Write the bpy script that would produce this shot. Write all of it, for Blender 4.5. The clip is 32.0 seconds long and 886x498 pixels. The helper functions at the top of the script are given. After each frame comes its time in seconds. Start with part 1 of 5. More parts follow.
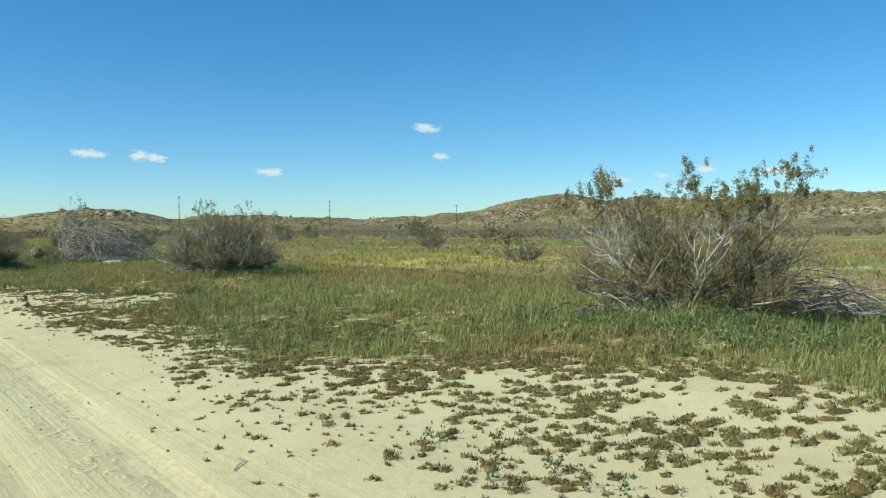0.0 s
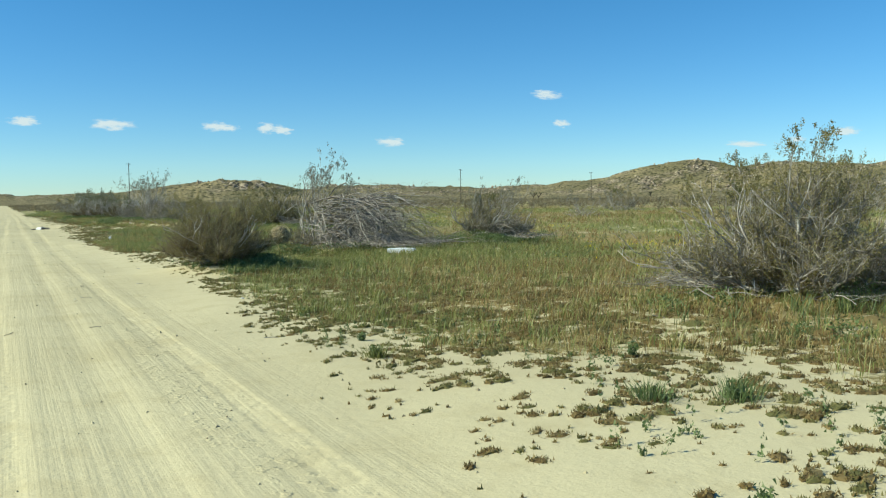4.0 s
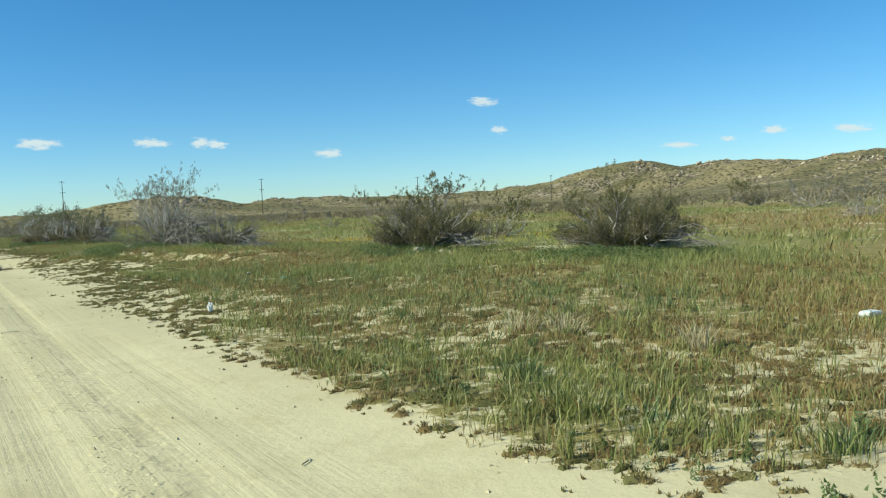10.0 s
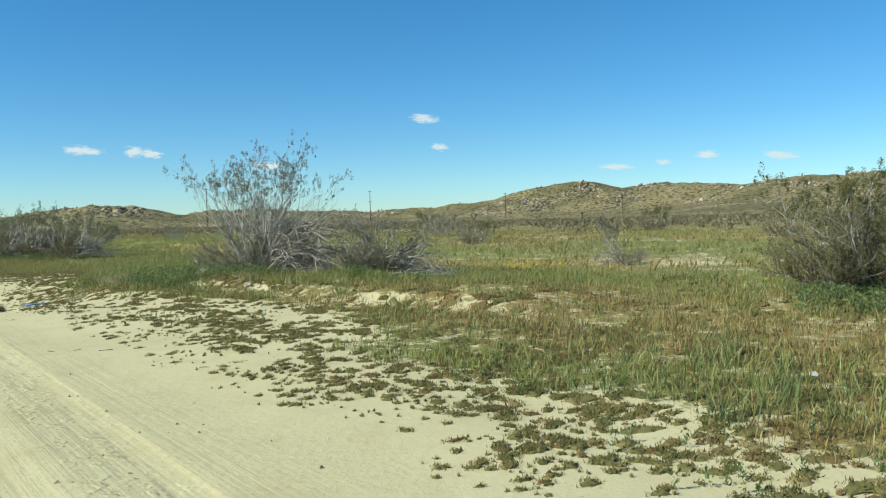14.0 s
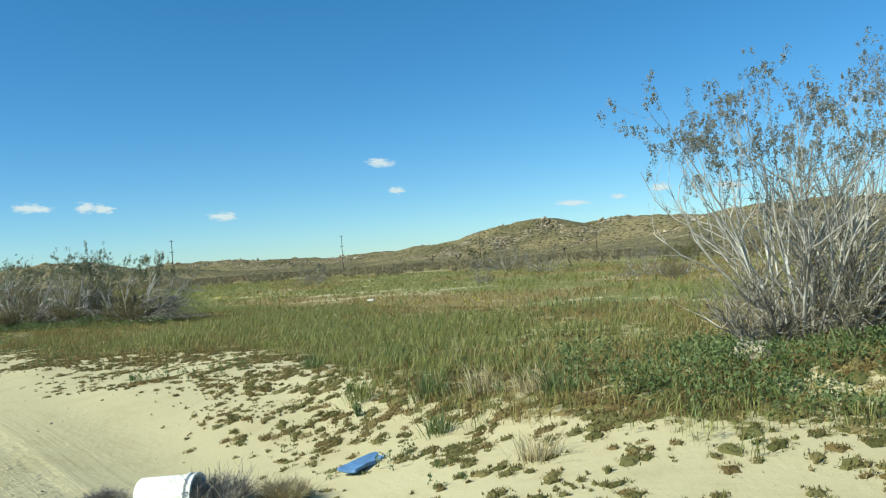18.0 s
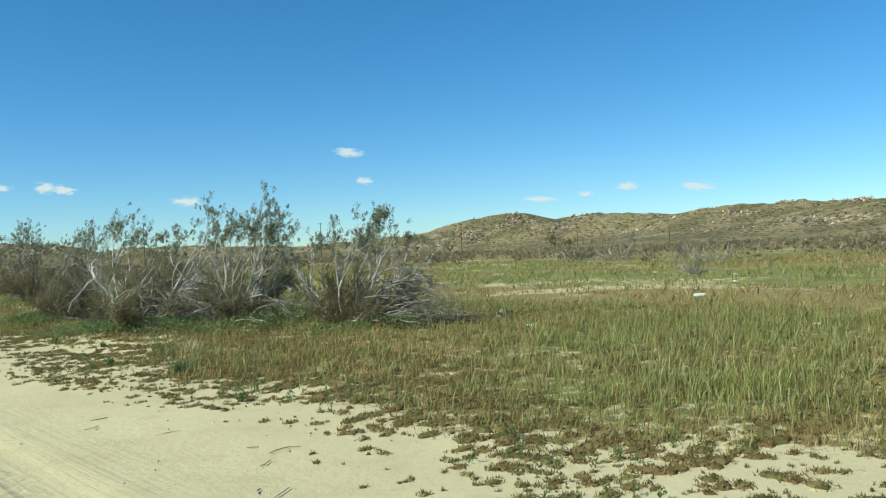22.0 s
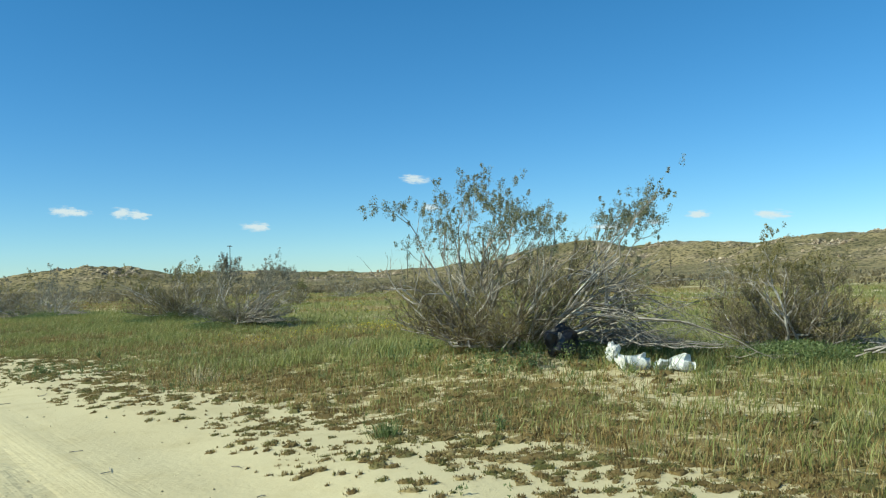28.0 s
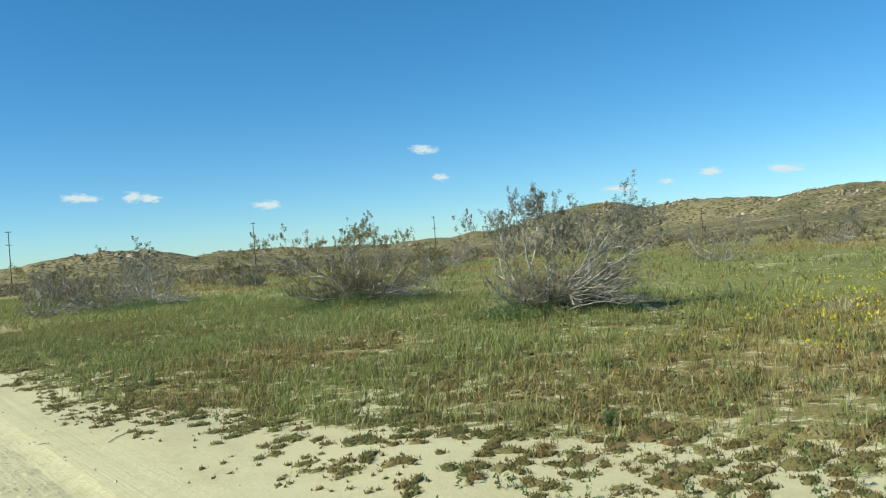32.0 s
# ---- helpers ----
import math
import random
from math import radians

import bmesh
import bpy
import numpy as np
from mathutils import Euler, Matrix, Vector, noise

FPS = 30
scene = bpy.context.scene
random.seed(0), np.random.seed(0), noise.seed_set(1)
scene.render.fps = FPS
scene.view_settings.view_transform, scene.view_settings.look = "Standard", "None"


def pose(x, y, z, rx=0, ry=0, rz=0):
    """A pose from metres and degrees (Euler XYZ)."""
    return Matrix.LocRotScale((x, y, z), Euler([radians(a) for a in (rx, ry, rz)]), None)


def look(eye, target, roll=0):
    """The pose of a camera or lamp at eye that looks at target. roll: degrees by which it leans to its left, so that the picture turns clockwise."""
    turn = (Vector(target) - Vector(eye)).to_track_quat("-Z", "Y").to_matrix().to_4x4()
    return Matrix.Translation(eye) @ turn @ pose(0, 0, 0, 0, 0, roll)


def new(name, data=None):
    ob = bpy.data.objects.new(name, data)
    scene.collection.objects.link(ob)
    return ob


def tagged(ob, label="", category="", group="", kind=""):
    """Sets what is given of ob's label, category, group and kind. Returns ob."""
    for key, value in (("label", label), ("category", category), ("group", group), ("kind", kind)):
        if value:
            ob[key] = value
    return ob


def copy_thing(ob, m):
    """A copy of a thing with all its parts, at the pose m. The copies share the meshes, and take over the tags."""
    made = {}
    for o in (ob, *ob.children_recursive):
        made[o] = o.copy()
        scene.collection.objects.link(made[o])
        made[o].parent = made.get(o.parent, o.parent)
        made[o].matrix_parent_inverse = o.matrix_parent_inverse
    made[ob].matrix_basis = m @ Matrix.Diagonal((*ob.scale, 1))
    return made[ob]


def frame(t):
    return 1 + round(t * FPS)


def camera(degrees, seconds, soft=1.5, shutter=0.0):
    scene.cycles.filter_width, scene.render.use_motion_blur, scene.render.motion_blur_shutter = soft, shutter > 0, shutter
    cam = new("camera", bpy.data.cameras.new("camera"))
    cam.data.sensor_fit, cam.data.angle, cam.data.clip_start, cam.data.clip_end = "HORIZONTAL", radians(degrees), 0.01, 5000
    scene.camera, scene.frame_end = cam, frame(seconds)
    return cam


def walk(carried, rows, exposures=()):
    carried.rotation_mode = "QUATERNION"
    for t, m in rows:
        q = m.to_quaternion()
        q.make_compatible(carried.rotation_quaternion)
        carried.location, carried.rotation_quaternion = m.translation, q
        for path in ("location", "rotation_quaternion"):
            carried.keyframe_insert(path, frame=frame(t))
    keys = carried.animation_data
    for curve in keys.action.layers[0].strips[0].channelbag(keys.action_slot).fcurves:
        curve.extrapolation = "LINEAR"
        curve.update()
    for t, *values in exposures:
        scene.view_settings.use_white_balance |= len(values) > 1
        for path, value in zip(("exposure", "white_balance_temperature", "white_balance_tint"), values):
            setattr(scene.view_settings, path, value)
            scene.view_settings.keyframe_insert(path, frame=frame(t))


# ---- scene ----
cam = camera(55.49, 32.0, soft=1.2)
PATH = [
    (0, (0.005, 0.000, 1.467), (5.805, 8.144, 1.245), -0.28),
    (0.5, (0.006, 2.046, 1.478), (4.859, 10.790, 1.407), 0.58),
    (1, (0.007, 4.089, 1.489), (4.265, 13.128, 1.071), 2.22),
    (1.5, (0.009, 6.124, 1.496), (3.986, 15.273, 0.807), 2.40),
    (2, (0.014, 8.138, 1.500), (3.863, 17.350, 0.938), 1.05),
    (2.5, (0.020, 10.156, 1.503), (4.041, 19.299, 1.010), 1.12),
    (3, (0.030, 12.158, 1.504), (4.172, 21.251, 1.098), 0.96),
    (3.5, (0.042, 14.133, 1.504), (4.404, 23.121, 1.066), 0.50),
    (4, (0.055, 16.114, 1.505), (4.651, 24.977, 0.924), -0.66),
    (4.5, (0.066, 18.116, 1.506), (4.811, 26.898, 0.910), -0.97),
    (5, (0.077, 20.110, 1.507), (4.918, 28.841, 0.924), -0.98),
    (5.5, (0.088, 22.095, 1.509), (4.989, 30.794, 0.953), -0.80),
    (6, (0.099, 24.068, 1.510), (5.043, 32.745, 0.982), -0.55),
    (6.5, (0.110, 26.028, 1.510), (5.096, 34.681, 0.996), -0.35),
    (7, (0.119, 27.972, 1.508), (5.165, 36.590, 0.979), -0.31),
    (7.5, (0.128, 29.916, 1.504), (5.283, 38.469, 0.981), -0.19),
    (8, (0.134, 31.852, 1.500), (5.371, 40.353, 0.937), -1.14),
    (8.5, (0.137, 33.785, 1.497), (5.349, 42.304, 0.999), -1.03),
    (9, (0.134, 35.708, 1.495), (5.278, 44.271, 1.032), -1.62),
    (9.5, (0.126, 37.633, 1.494), (5.283, 46.189, 1.062), -2.22),
    (10, (0.112, 39.558, 1.493), (5.330, 48.075, 0.998), -2.65),
    (10.5, (0.091, 41.516, 1.494), (5.356, 50.001, 0.959), -2.74),
    (11, (0.066, 43.511, 1.497), (5.364, 51.977, 0.994), -2.52),
    (11.5, (0.039, 45.515, 1.501), (5.475, 53.903, 1.216), -2.35),
    (12, (0.014, 47.509, 1.506), (5.528, 55.848, 1.272), -2.44),
    (12.5, (-0.006, 49.480, 1.509), (5.570, 57.775, 1.180), -2.31),
    (13, (-0.022, 51.419, 1.513), (5.678, 59.626, 1.110), -2.99),
    (13.5, (-0.038, 53.337, 1.515), (5.783, 61.461, 1.172), -1.96),
    (14, (-0.055, 55.249, 1.516), (5.794, 63.354, 1.192), -1.41),
    (14.5, (-0.073, 57.153, 1.515), (5.759, 65.270, 1.194), -1.30),
    (15, (-0.093, 59.047, 1.514), (5.725, 67.174, 1.204), -1.56),
    (15.5, (-0.114, 60.929, 1.512), (5.740, 69.032, 1.245), -2.13),
    (16, (-0.138, 62.798, 1.507), (5.850, 70.805, 1.339), -2.95),
    (16.5, (-0.165, 64.669, 1.502), (5.898, 72.621, 1.481), -2.93),
    (17, (-0.193, 66.545, 1.498), (5.882, 74.487, 1.630), -1.90),
    (17.5, (-0.218, 68.413, 1.499), (5.946, 76.284, 1.709), -2.44),
    (18, (-0.240, 70.269, 1.501), (6.019, 78.066, 1.655), -3.97),
    (18.5, (-0.257, 72.115, 1.504), (5.884, 80.006, 1.607), -4.15),
    (19, (-0.269, 73.945, 1.505), (5.775, 81.911, 1.471), -4.22),
    (19.5, (-0.276, 75.755, 1.503), (5.780, 83.711, 1.337), -4.42),
    (20, (-0.276, 77.554, 1.498), (5.772, 85.518, 1.576), -3.77),
    (20.5, (-0.266, 79.344, 1.494), (5.763, 87.316, 1.811), -2.67),
    (21, (-0.246, 81.147, 1.490), (5.869, 89.054, 1.790), -1.89),
    (21.5, (-0.217, 82.963, 1.488), (6.116, 90.699, 1.720), -1.41),
    (22, (-0.182, 84.789, 1.488), (6.397, 92.320, 1.534), -2.29),
    (22.5, (-0.144, 86.619, 1.490), (6.547, 94.051, 1.534), -2.33),
    (23, (-0.107, 88.459, 1.492), (6.570, 95.902, 1.590), -2.39),
    (23.5, (-0.076, 90.346, 1.493), (6.509, 97.871, 1.565), -2.38),
    (24, (-0.050, 92.262, 1.493), (6.559, 99.757, 1.891), -3.78),
    (24.5, (-0.026, 94.157, 1.493), (6.411, 101.794, 1.993), -4.55),
    (25, (-0.004, 96.034, 1.493), (6.050, 103.986, 1.827), -3.24),
    (25.5, (0.015, 97.897, 1.494), (5.846, 106.013, 1.854), -2.31),
    (26, (0.034, 99.747, 1.494), (5.872, 107.857, 1.886), -2.18),
    (26.5, (0.052, 101.585, 1.494), (6.019, 109.599, 1.914), -2.44),
    (27, (0.069, 103.412, 1.494), (6.179, 111.317, 1.930), -2.70),
    (27.5, (0.087, 105.228, 1.493), (6.245, 113.095, 1.923), -2.57),
    (28, (0.105, 107.034, 1.493), (6.111, 115.019, 1.887), -1.64),
    (28.5, (0.125, 108.842, 1.494), (6.056, 116.884, 1.871), -1.18),
    (29, (0.149, 110.664, 1.496), (5.895, 118.841, 1.849), -0.75),
    (29.5, (0.173, 112.500, 1.500), (5.810, 120.752, 1.859), -0.87),
    (30, (0.196, 114.330, 1.504), (5.895, 122.542, 1.807), -2.13),
    (30.5, (0.220, 116.154, 1.507), (5.944, 124.352, 1.696), -3.13),
    (31, (0.243, 117.974, 1.510), (5.994, 126.154, 1.589), -3.81),
    (31.5, (0.266, 119.788, 1.512), (6.126, 127.891, 1.558), -4.09),
    (32, (0.288, 121.600, 1.513), (6.180, 129.680, 1.555), -4.24),
]
walk(cam, [(t, look(eye, target, roll)) for t, eye, target, roll in PATH], [(0.0, 0.26, 6200, -6)])

# ---- light: clear afternoon, sun from the driver's side of the road ----
SUN_WAY = Vector((0.97, -0.24, -0.78)).normalized()      # the way the light travels
world = bpy.data.worlds.new("clear_sky")
scene.world = world
world.use_nodes = True
wn = world.node_tree
sky = wn.nodes.new("ShaderNodeTexSky")
sky.sky_type, sky.sun_disc = "NISHITA", False
sky.sun_elevation = math.asin(-SUN_WAY.z)
sky.sun_rotation = math.atan2(-SUN_WAY.x, -SUN_WAY.y)
sky.altitude, sky.air_density, sky.dust_density, sky.ozone_density = 800, 1.0, 0.0, 4.0
tone = wn.nodes.new("ShaderNodeHueSaturation")
tone.inputs["Saturation"].default_value = 1.26
wn.links.new(sky.outputs[0], tone.inputs["Color"])
# clear dry air: the horizon stays blue
way = wn.nodes.new("ShaderNodeTexCoord")
split = wn.nodes.new("ShaderNodeSeparateXYZ")
wn.links.new(way.outputs["Generated"], split.inputs[0])
air = wn.nodes.new("ShaderNodeValToRGB")
for e, (p, c) in zip(air.color_ramp.elements, ((0.0, (0.70, 0.83, 0.99, 1)), (0.30, (1, 1, 1, 1)))):
    e.position, e.color = p, c
wn.links.new(split.outputs[2], air.inputs[0])
deep = wn.nodes.new("ShaderNodeMix")
deep.data_type, deep.blend_type = "RGBA", "MULTIPLY"
deep.inputs[0].default_value = 1.0
wn.links.new(tone.outputs[0], deep.inputs[6])
wn.links.new(air.outputs[0], deep.inputs[7])
wn.links.new(deep.outputs[2], wn.nodes["Background"].inputs[0])
wn.nodes["Background"].inputs[1].default_value = 0.112
sun = new("sun", bpy.data.lights.new("sun", "SUN"))
sun.data.energy, sun.data.angle, sun.data.color = 5.0, radians(0.5), (1.0, 0.925, 0.77)
sun.matrix_world = look((0, 0, 50), Vector((0, 0, 50)) + SUN_WAY)

# ---- numpy helpers ----
rng = np.random.default_rng(7)


def smooth(a, b, v):
    f = np.clip((v - a) / (b - a), 0, 1)
    return f * f * (3 - 2 * f)


def value_noise(x, y, size, seed=0):
    """Smooth noise in 0..1 on the plan, with cells of that size."""
    x, y = np.asarray(x, float) / size + seed * 17.3, np.asarray(y, float) / size + seed * 9.1
    ix, iy = np.floor(x).astype(np.int64), np.floor(y).astype(np.int64)
    fx, fy = x - ix, y - iy
    fx, fy = fx * fx * (3 - 2 * fx), fy * fy * (3 - 2 * fy)

    def cell(i, j):
        h = (i * 374761393 + j * 668265263 + seed * 974634777) & 0xFFFFFFFF
        h = ((h ^ (h >> 13)) * 1274126177) & 0xFFFFFFFF
        return ((h ^ (h >> 16)) & 0xFFFFFF) / 0xFFFFFF

    a = cell(ix, iy) * (1 - fx) + cell(ix + 1, iy) * fx
    b = cell(ix, iy + 1) * (1 - fx) + cell(ix + 1, iy + 1) * fx
    return a * (1 - fy) + b * fy


def mesh_np(name, verts, quads=None, tris=None, smooth_faces=False):
    """A mesh from arrays of corners, four-sided and three-sided faces."""
    me = bpy.data.meshes.new(name)
    quads = np.zeros((0, 4), int) if quads is None else np.asarray(quads)
    tris = np.zeros((0, 3), int) if tris is None else np.asarray(tris)
    me.vertices.add(len(verts))
    me.vertices.foreach_set("co", np.asarray(verts, np.float32).ravel())
    loops = np.concatenate([quads.ravel(), tris.ravel()]).astype(np.int32)
    me.loops.add(len(loops))
    me.loops.foreach_set("vertex_index", loops)
    me.polygons.add(len(quads) + len(tris))
    start = np.concatenate([np.arange(len(quads)) * 4, len(quads) * 4 + np.arange(len(tris)) * 3]).astype(np.int32)
    me.polygons.foreach_set("loop_start", start)
    me.polygons.foreach_set("use_smooth", np.full(len(start), smooth_faces))
    me.update(calc_edges=True)
    me.validate()
    return me


def part(name, me, material, parent=None, label=""):
    """Links a mesh, or a bmesh, as one object under a thing or a part."""
    if isinstance(me, bmesh.types.BMesh):
        bm, me = me, bpy.data.meshes.new(name)
        bm.to_mesh(me)
        bm.free()
    if material and not me.materials:
        me.materials.append(material)
    ob = new(name, me)
    ob.parent = parent
    return tagged(ob, label)


def thing(name, x, y, z, label, category, group=""):
    ob = new(name)
    ob.empty_display_size = 0.2
    ob.location = (x, y, z)
    return tagged(ob, label, category, group)


# ---- materials ----
def material(name, rough=0.9, spec=0.2):
    m = bpy.data.materials.new(name)
    m.use_nodes = True
    b = m.node_tree.nodes["Principled BSDF"]
    b.inputs["Roughness"].default_value = rough
    b.inputs["Specular IOR Level"].default_value = spec
    return m, m.node_tree, b


def node(nt, kind, **values):
    n = nt.nodes.new(kind)
    for key, v in values.items():
        n.inputs[key.replace("_", " ")].default_value = v
    return n


def noise_node(nt, scale, detail=3.0, rough=0.55, coords=None):
    n = node(nt, "ShaderNodeTexNoise", Scale=scale, Detail=detail, Roughness=rough)
    if coords is not None:
        nt.links.new(coords, n.inputs["Vector"])
    return n


def ramp(nt, source, stops):
    r = nt.nodes.new("ShaderNodeValToRGB")
    while len(r.color_ramp.elements) < len(stops):
        r.color_ramp.elements.new(0.5)
    for e, (p, c) in zip(r.color_ramp.elements, stops):
        e.position, e.color = p, (*c, 1)
    nt.links.new(source, r.inputs[0])
    return r.outputs[0]


def mix(nt, factor, a, b, blend="MIX"):
    n = nt.nodes.new("ShaderNodeMix")
    n.data_type, n.blend_type = "RGBA", blend
    for v, socket in ((factor, 0), (a, 6), (b, 7)):
        if hasattr(v, "is_linked"):
            nt.links.new(v, n.inputs[socket])
        elif socket:
            n.inputs[socket].default_value = (*v, 1)
        else:
            n.inputs[0].default_value = v
    return n.outputs[2]


def calc(nt, op, a, b=0.0, c=0.0):
    n = nt.nodes.new("ShaderNodeMath")
    n.operation = op
    for i, v in enumerate((a, b, c)):
        if hasattr(v, "is_linked"):
            nt.links.new(v, n.inputs[i])
        else:
            n.inputs[i].default_value = v
    return n.outputs[0]


def span(nt, v, lo, hi, to_lo=0.0, to_hi=1.0):
    n = nt.nodes.new("ShaderNodeMapRange")
    n.interpolation_type = "SMOOTHSTEP"
    nt.links.new(v, n.inputs[0])
    for i, k in enumerate((lo, hi, to_lo, to_hi)):
        n.inputs[i + 1].default_value = k
    return n.outputs[0]


def bump(nt, bsdf, height, strength, distance):
    n = node(nt, "ShaderNodeBump", Strength=strength, Distance=distance)
    nt.links.new(height, n.inputs["Height"])
    nt.links.new(n.outputs[0], bsdf.inputs["Normal"])


def island_material(name, stops, rough=0.8, spec=0.15, through_light=0.0, grain=0.0):
    """Colour that differs from piece to piece of a joined mesh."""
    m, nt, b = material(name, rough, spec)
    geo = nt.nodes.new("ShaderNodeNewGeometry")
    colour = ramp(nt, geo.outputs["Random Per Island"], stops)
    if grain:
        tc = nt.nodes.new("ShaderNodeTexCoord")
        n = noise_node(nt, grain, 2.0, 0.6, tc.outputs["Object"])
        colour = mix(nt, span(nt, n.outputs[0], 0.35, 0.65, 0.0, 0.55), colour, tuple(0.45 * v for v in stops[0][1]))
    nt.links.new(colour, b.inputs["Base Color"])
    if through_light:
        t = nt.nodes.new("ShaderNodeBsdfTranslucent")
        nt.links.new(colour, t.inputs[0])
        mx = nt.nodes.new("ShaderNodeMixShader")
        mx.inputs[0].default_value = through_light
        nt.links.new(b.outputs[0], mx.inputs[1])
        nt.links.new(t.outputs[0], mx.inputs[2])
        nt.links.new(mx.outputs[0], nt.nodes["Material Output"].inputs[0])
    return m


def plain(name, colour, rough=0.7, spec=0.3, scale=20.0, vary=0.25, lift=0.0):
    m, nt, b = material(name, rough, spec)
    tc = nt.nodes.new("ShaderNodeTexCoord")
    n = noise_node(nt, scale, 4.0, 0.6, tc.outputs["Object"])
    dark = tuple(v * (1 - vary) for v in colour)
    nt.links.new(mix(nt, span(nt, n.outputs[0], 0.35, 0.65), dark, colour), b.inputs["Base Color"])
    if lift:
        bump(nt, b, n.outputs[0], 0.6, lift)
    return m


def ground_material():
    m, nt, b = material("sand_and_growth", 0.95, 0.1)
    tc = nt.nodes.new("ShaderNodeTexCoord")
    at = tc.outputs["Object"]

    def field(name):
        a = nt.nodes.new("ShaderNodeAttribute")
        a.attribute_name = name
        return a.outputs["Fac"]

    big, mid = noise_node(nt, 0.25, 3.0, 0.5, at), noise_node(nt, 2.2, 4.0, 0.6, at)
    fine, grit = noise_node(nt, 11.0, 4.0, 0.65, at), noise_node(nt, 60.0, 3.0, 0.6, at)
    # stretched along the road: wheel tracks
    stretch = node(nt, "ShaderNodeMapping", Scale=(9.0, 0.16, 1.0))
    nt.links.new(at, stretch.inputs[0])
    track = noise_node(nt, 1.0, 4.0, 0.6, stretch.outputs[0])
    tread = node(nt, "ShaderNodeMapping", Scale=(4.0, 11.0, 1.0))
    nt.links.new(at, tread.inputs[0])
    cleat = noise_node(nt, 1.0, 2.0, 0.5, tread.outputs[0])
    sand = mix(nt, span(nt, big.outputs[0], 0.35, 0.65), SAND_A, SAND_B)
    sand = mix(nt, span(nt, mid.outputs[0], 0.45, 0.75, 0.0, 0.55), sand, SAND_C)
    sand = mix(nt, span(nt, grit.outputs[0], 0.5, 0.75, 0.0, 0.35), sand, SAND_D)
    sand = mix(nt, calc(nt, "MULTIPLY", span(nt, track.outputs[0], 0.52, 0.75, 0.0, 0.22), field("road")), sand, SAND_C)
    damp = noise_node(nt, 0.55, 2.0, 0.5, at)
    sand = mix(nt, calc(nt, "MULTIPLY", span(nt, damp.outputs[0], 0.56, 0.70, 0.0, 0.45), field("road")), sand, SAND_C)
    # low growth on the sand: green, straw and reddish mats
    green = mix(nt, span(nt, mid.outputs[0], 0.35, 0.65), GREEN_A, GREEN_B)
    gold = mix(nt, span(nt, fine.outputs[0], 0.35, 0.65), GOLD_A, GOLD_B)
    mats = mix(nt, calc(nt, "ADD", field("gold"), calc(nt, "MULTIPLY", calc(nt, "SUBTRACT", mid.outputs[0], 0.5), 0.7)), green, gold)
    mats = mix(nt, calc(nt, "MULTIPLY", span(nt, fine.outputs[0], 0.55, 0.7), field("bloom")), mats, YELLOW)
    clod = noise_node(nt, 4.5, 3.0, 0.6, at)
    patch = calc(nt, "ADD", calc(nt, "MULTIPLY", fine.outputs[0], 0.36), calc(nt, "MULTIPLY", clod.outputs[0], 0.64))
    leaf = noise_node(nt, 34.0, 3.0, 0.7, at)
    mats = mix(nt, span(nt, leaf.outputs[0], 0.44, 0.62, 0.0, 0.55), mats, (0.085, 0.08, 0.03))
    mats = mix(nt, calc(nt, "MULTIPLY", span(nt, grit.outputs[0], 0.56, 0.66), 0.8), mats, SAND_C)
    edge = calc(nt, "SUBTRACT", calc(nt, "ADD", calc(nt, "MULTIPLY", field("cover"), 0.46), patch), 0.86)
    cover = span(nt, edge, -0.06, 0.06)
    nt.links.new(mix(nt, cover, sand, mats), b.inputs["Base Color"])
    h = calc(nt, "ADD", calc(nt, "MULTIPLY", fine.outputs[0], 0.42), calc(nt, "MULTIPLY", grit.outputs[0], 0.10))
    h = calc(nt, "ADD", h, calc(nt, "MULTIPLY", calc(nt, "MULTIPLY", track.outputs[0], 0.6), field("road")))
    h = calc(nt, "ADD", h, calc(nt, "MULTIPLY", calc(nt, "MULTIPLY", cleat.outputs[0], 0.16), field("road")))
    # two fresh tyre tracks with cleats
    place = nt.nodes.new("ShaderNodeSeparateXYZ")
    nt.links.new(at, place.inputs[0])
    sway = calc(nt, "MULTIPLY", calc(nt, "SINE", calc(nt, "MULTIPLY", place.outputs[1], 0.11)), 0.16)
    across = calc(nt, "SUBTRACT", place.outputs[0], sway)
    rows = calc(nt, "SINE", calc(nt, "MULTIPLY", place.outputs[1], 38.0))
    worn = span(nt, mid.outputs[0], 0.40, 0.55)
    lumps = span(nt, noise_node(nt, 9.0, 2.0, 0.5, at).outputs[0], 0.52, 0.66)
    for centre in (1.5, -0.14):
        near = span(nt, calc(nt, "ABSOLUTE", calc(nt, "SUBTRACT", across, centre)), 0.07, 0.13, 1.0, 0.0)
        h = calc(nt, "SUBTRACT", h, calc(nt, "MULTIPLY", near, calc(nt, "MULTIPLY", worn, calc(nt, "ADD", 0.3, calc(nt, "MULTIPLY", rows, 0.12)))))
        beside = span(nt, calc(nt, "ABSOLUTE", calc(nt, "SUBTRACT", across, centre - 0.3)), 0.1, 0.3, 1.0, 0.0)
        h = calc(nt, "ADD", h, calc(nt, "MULTIPLY", calc(nt, "MULTIPLY", beside, calc(nt, "MULTIPLY", lumps, worn)), 0.34))
    h = calc(nt, "ADD", h, calc(nt, "MULTIPLY", cover, 0.35))
    bump(nt, b, h, 0.5, 0.045)
    return m


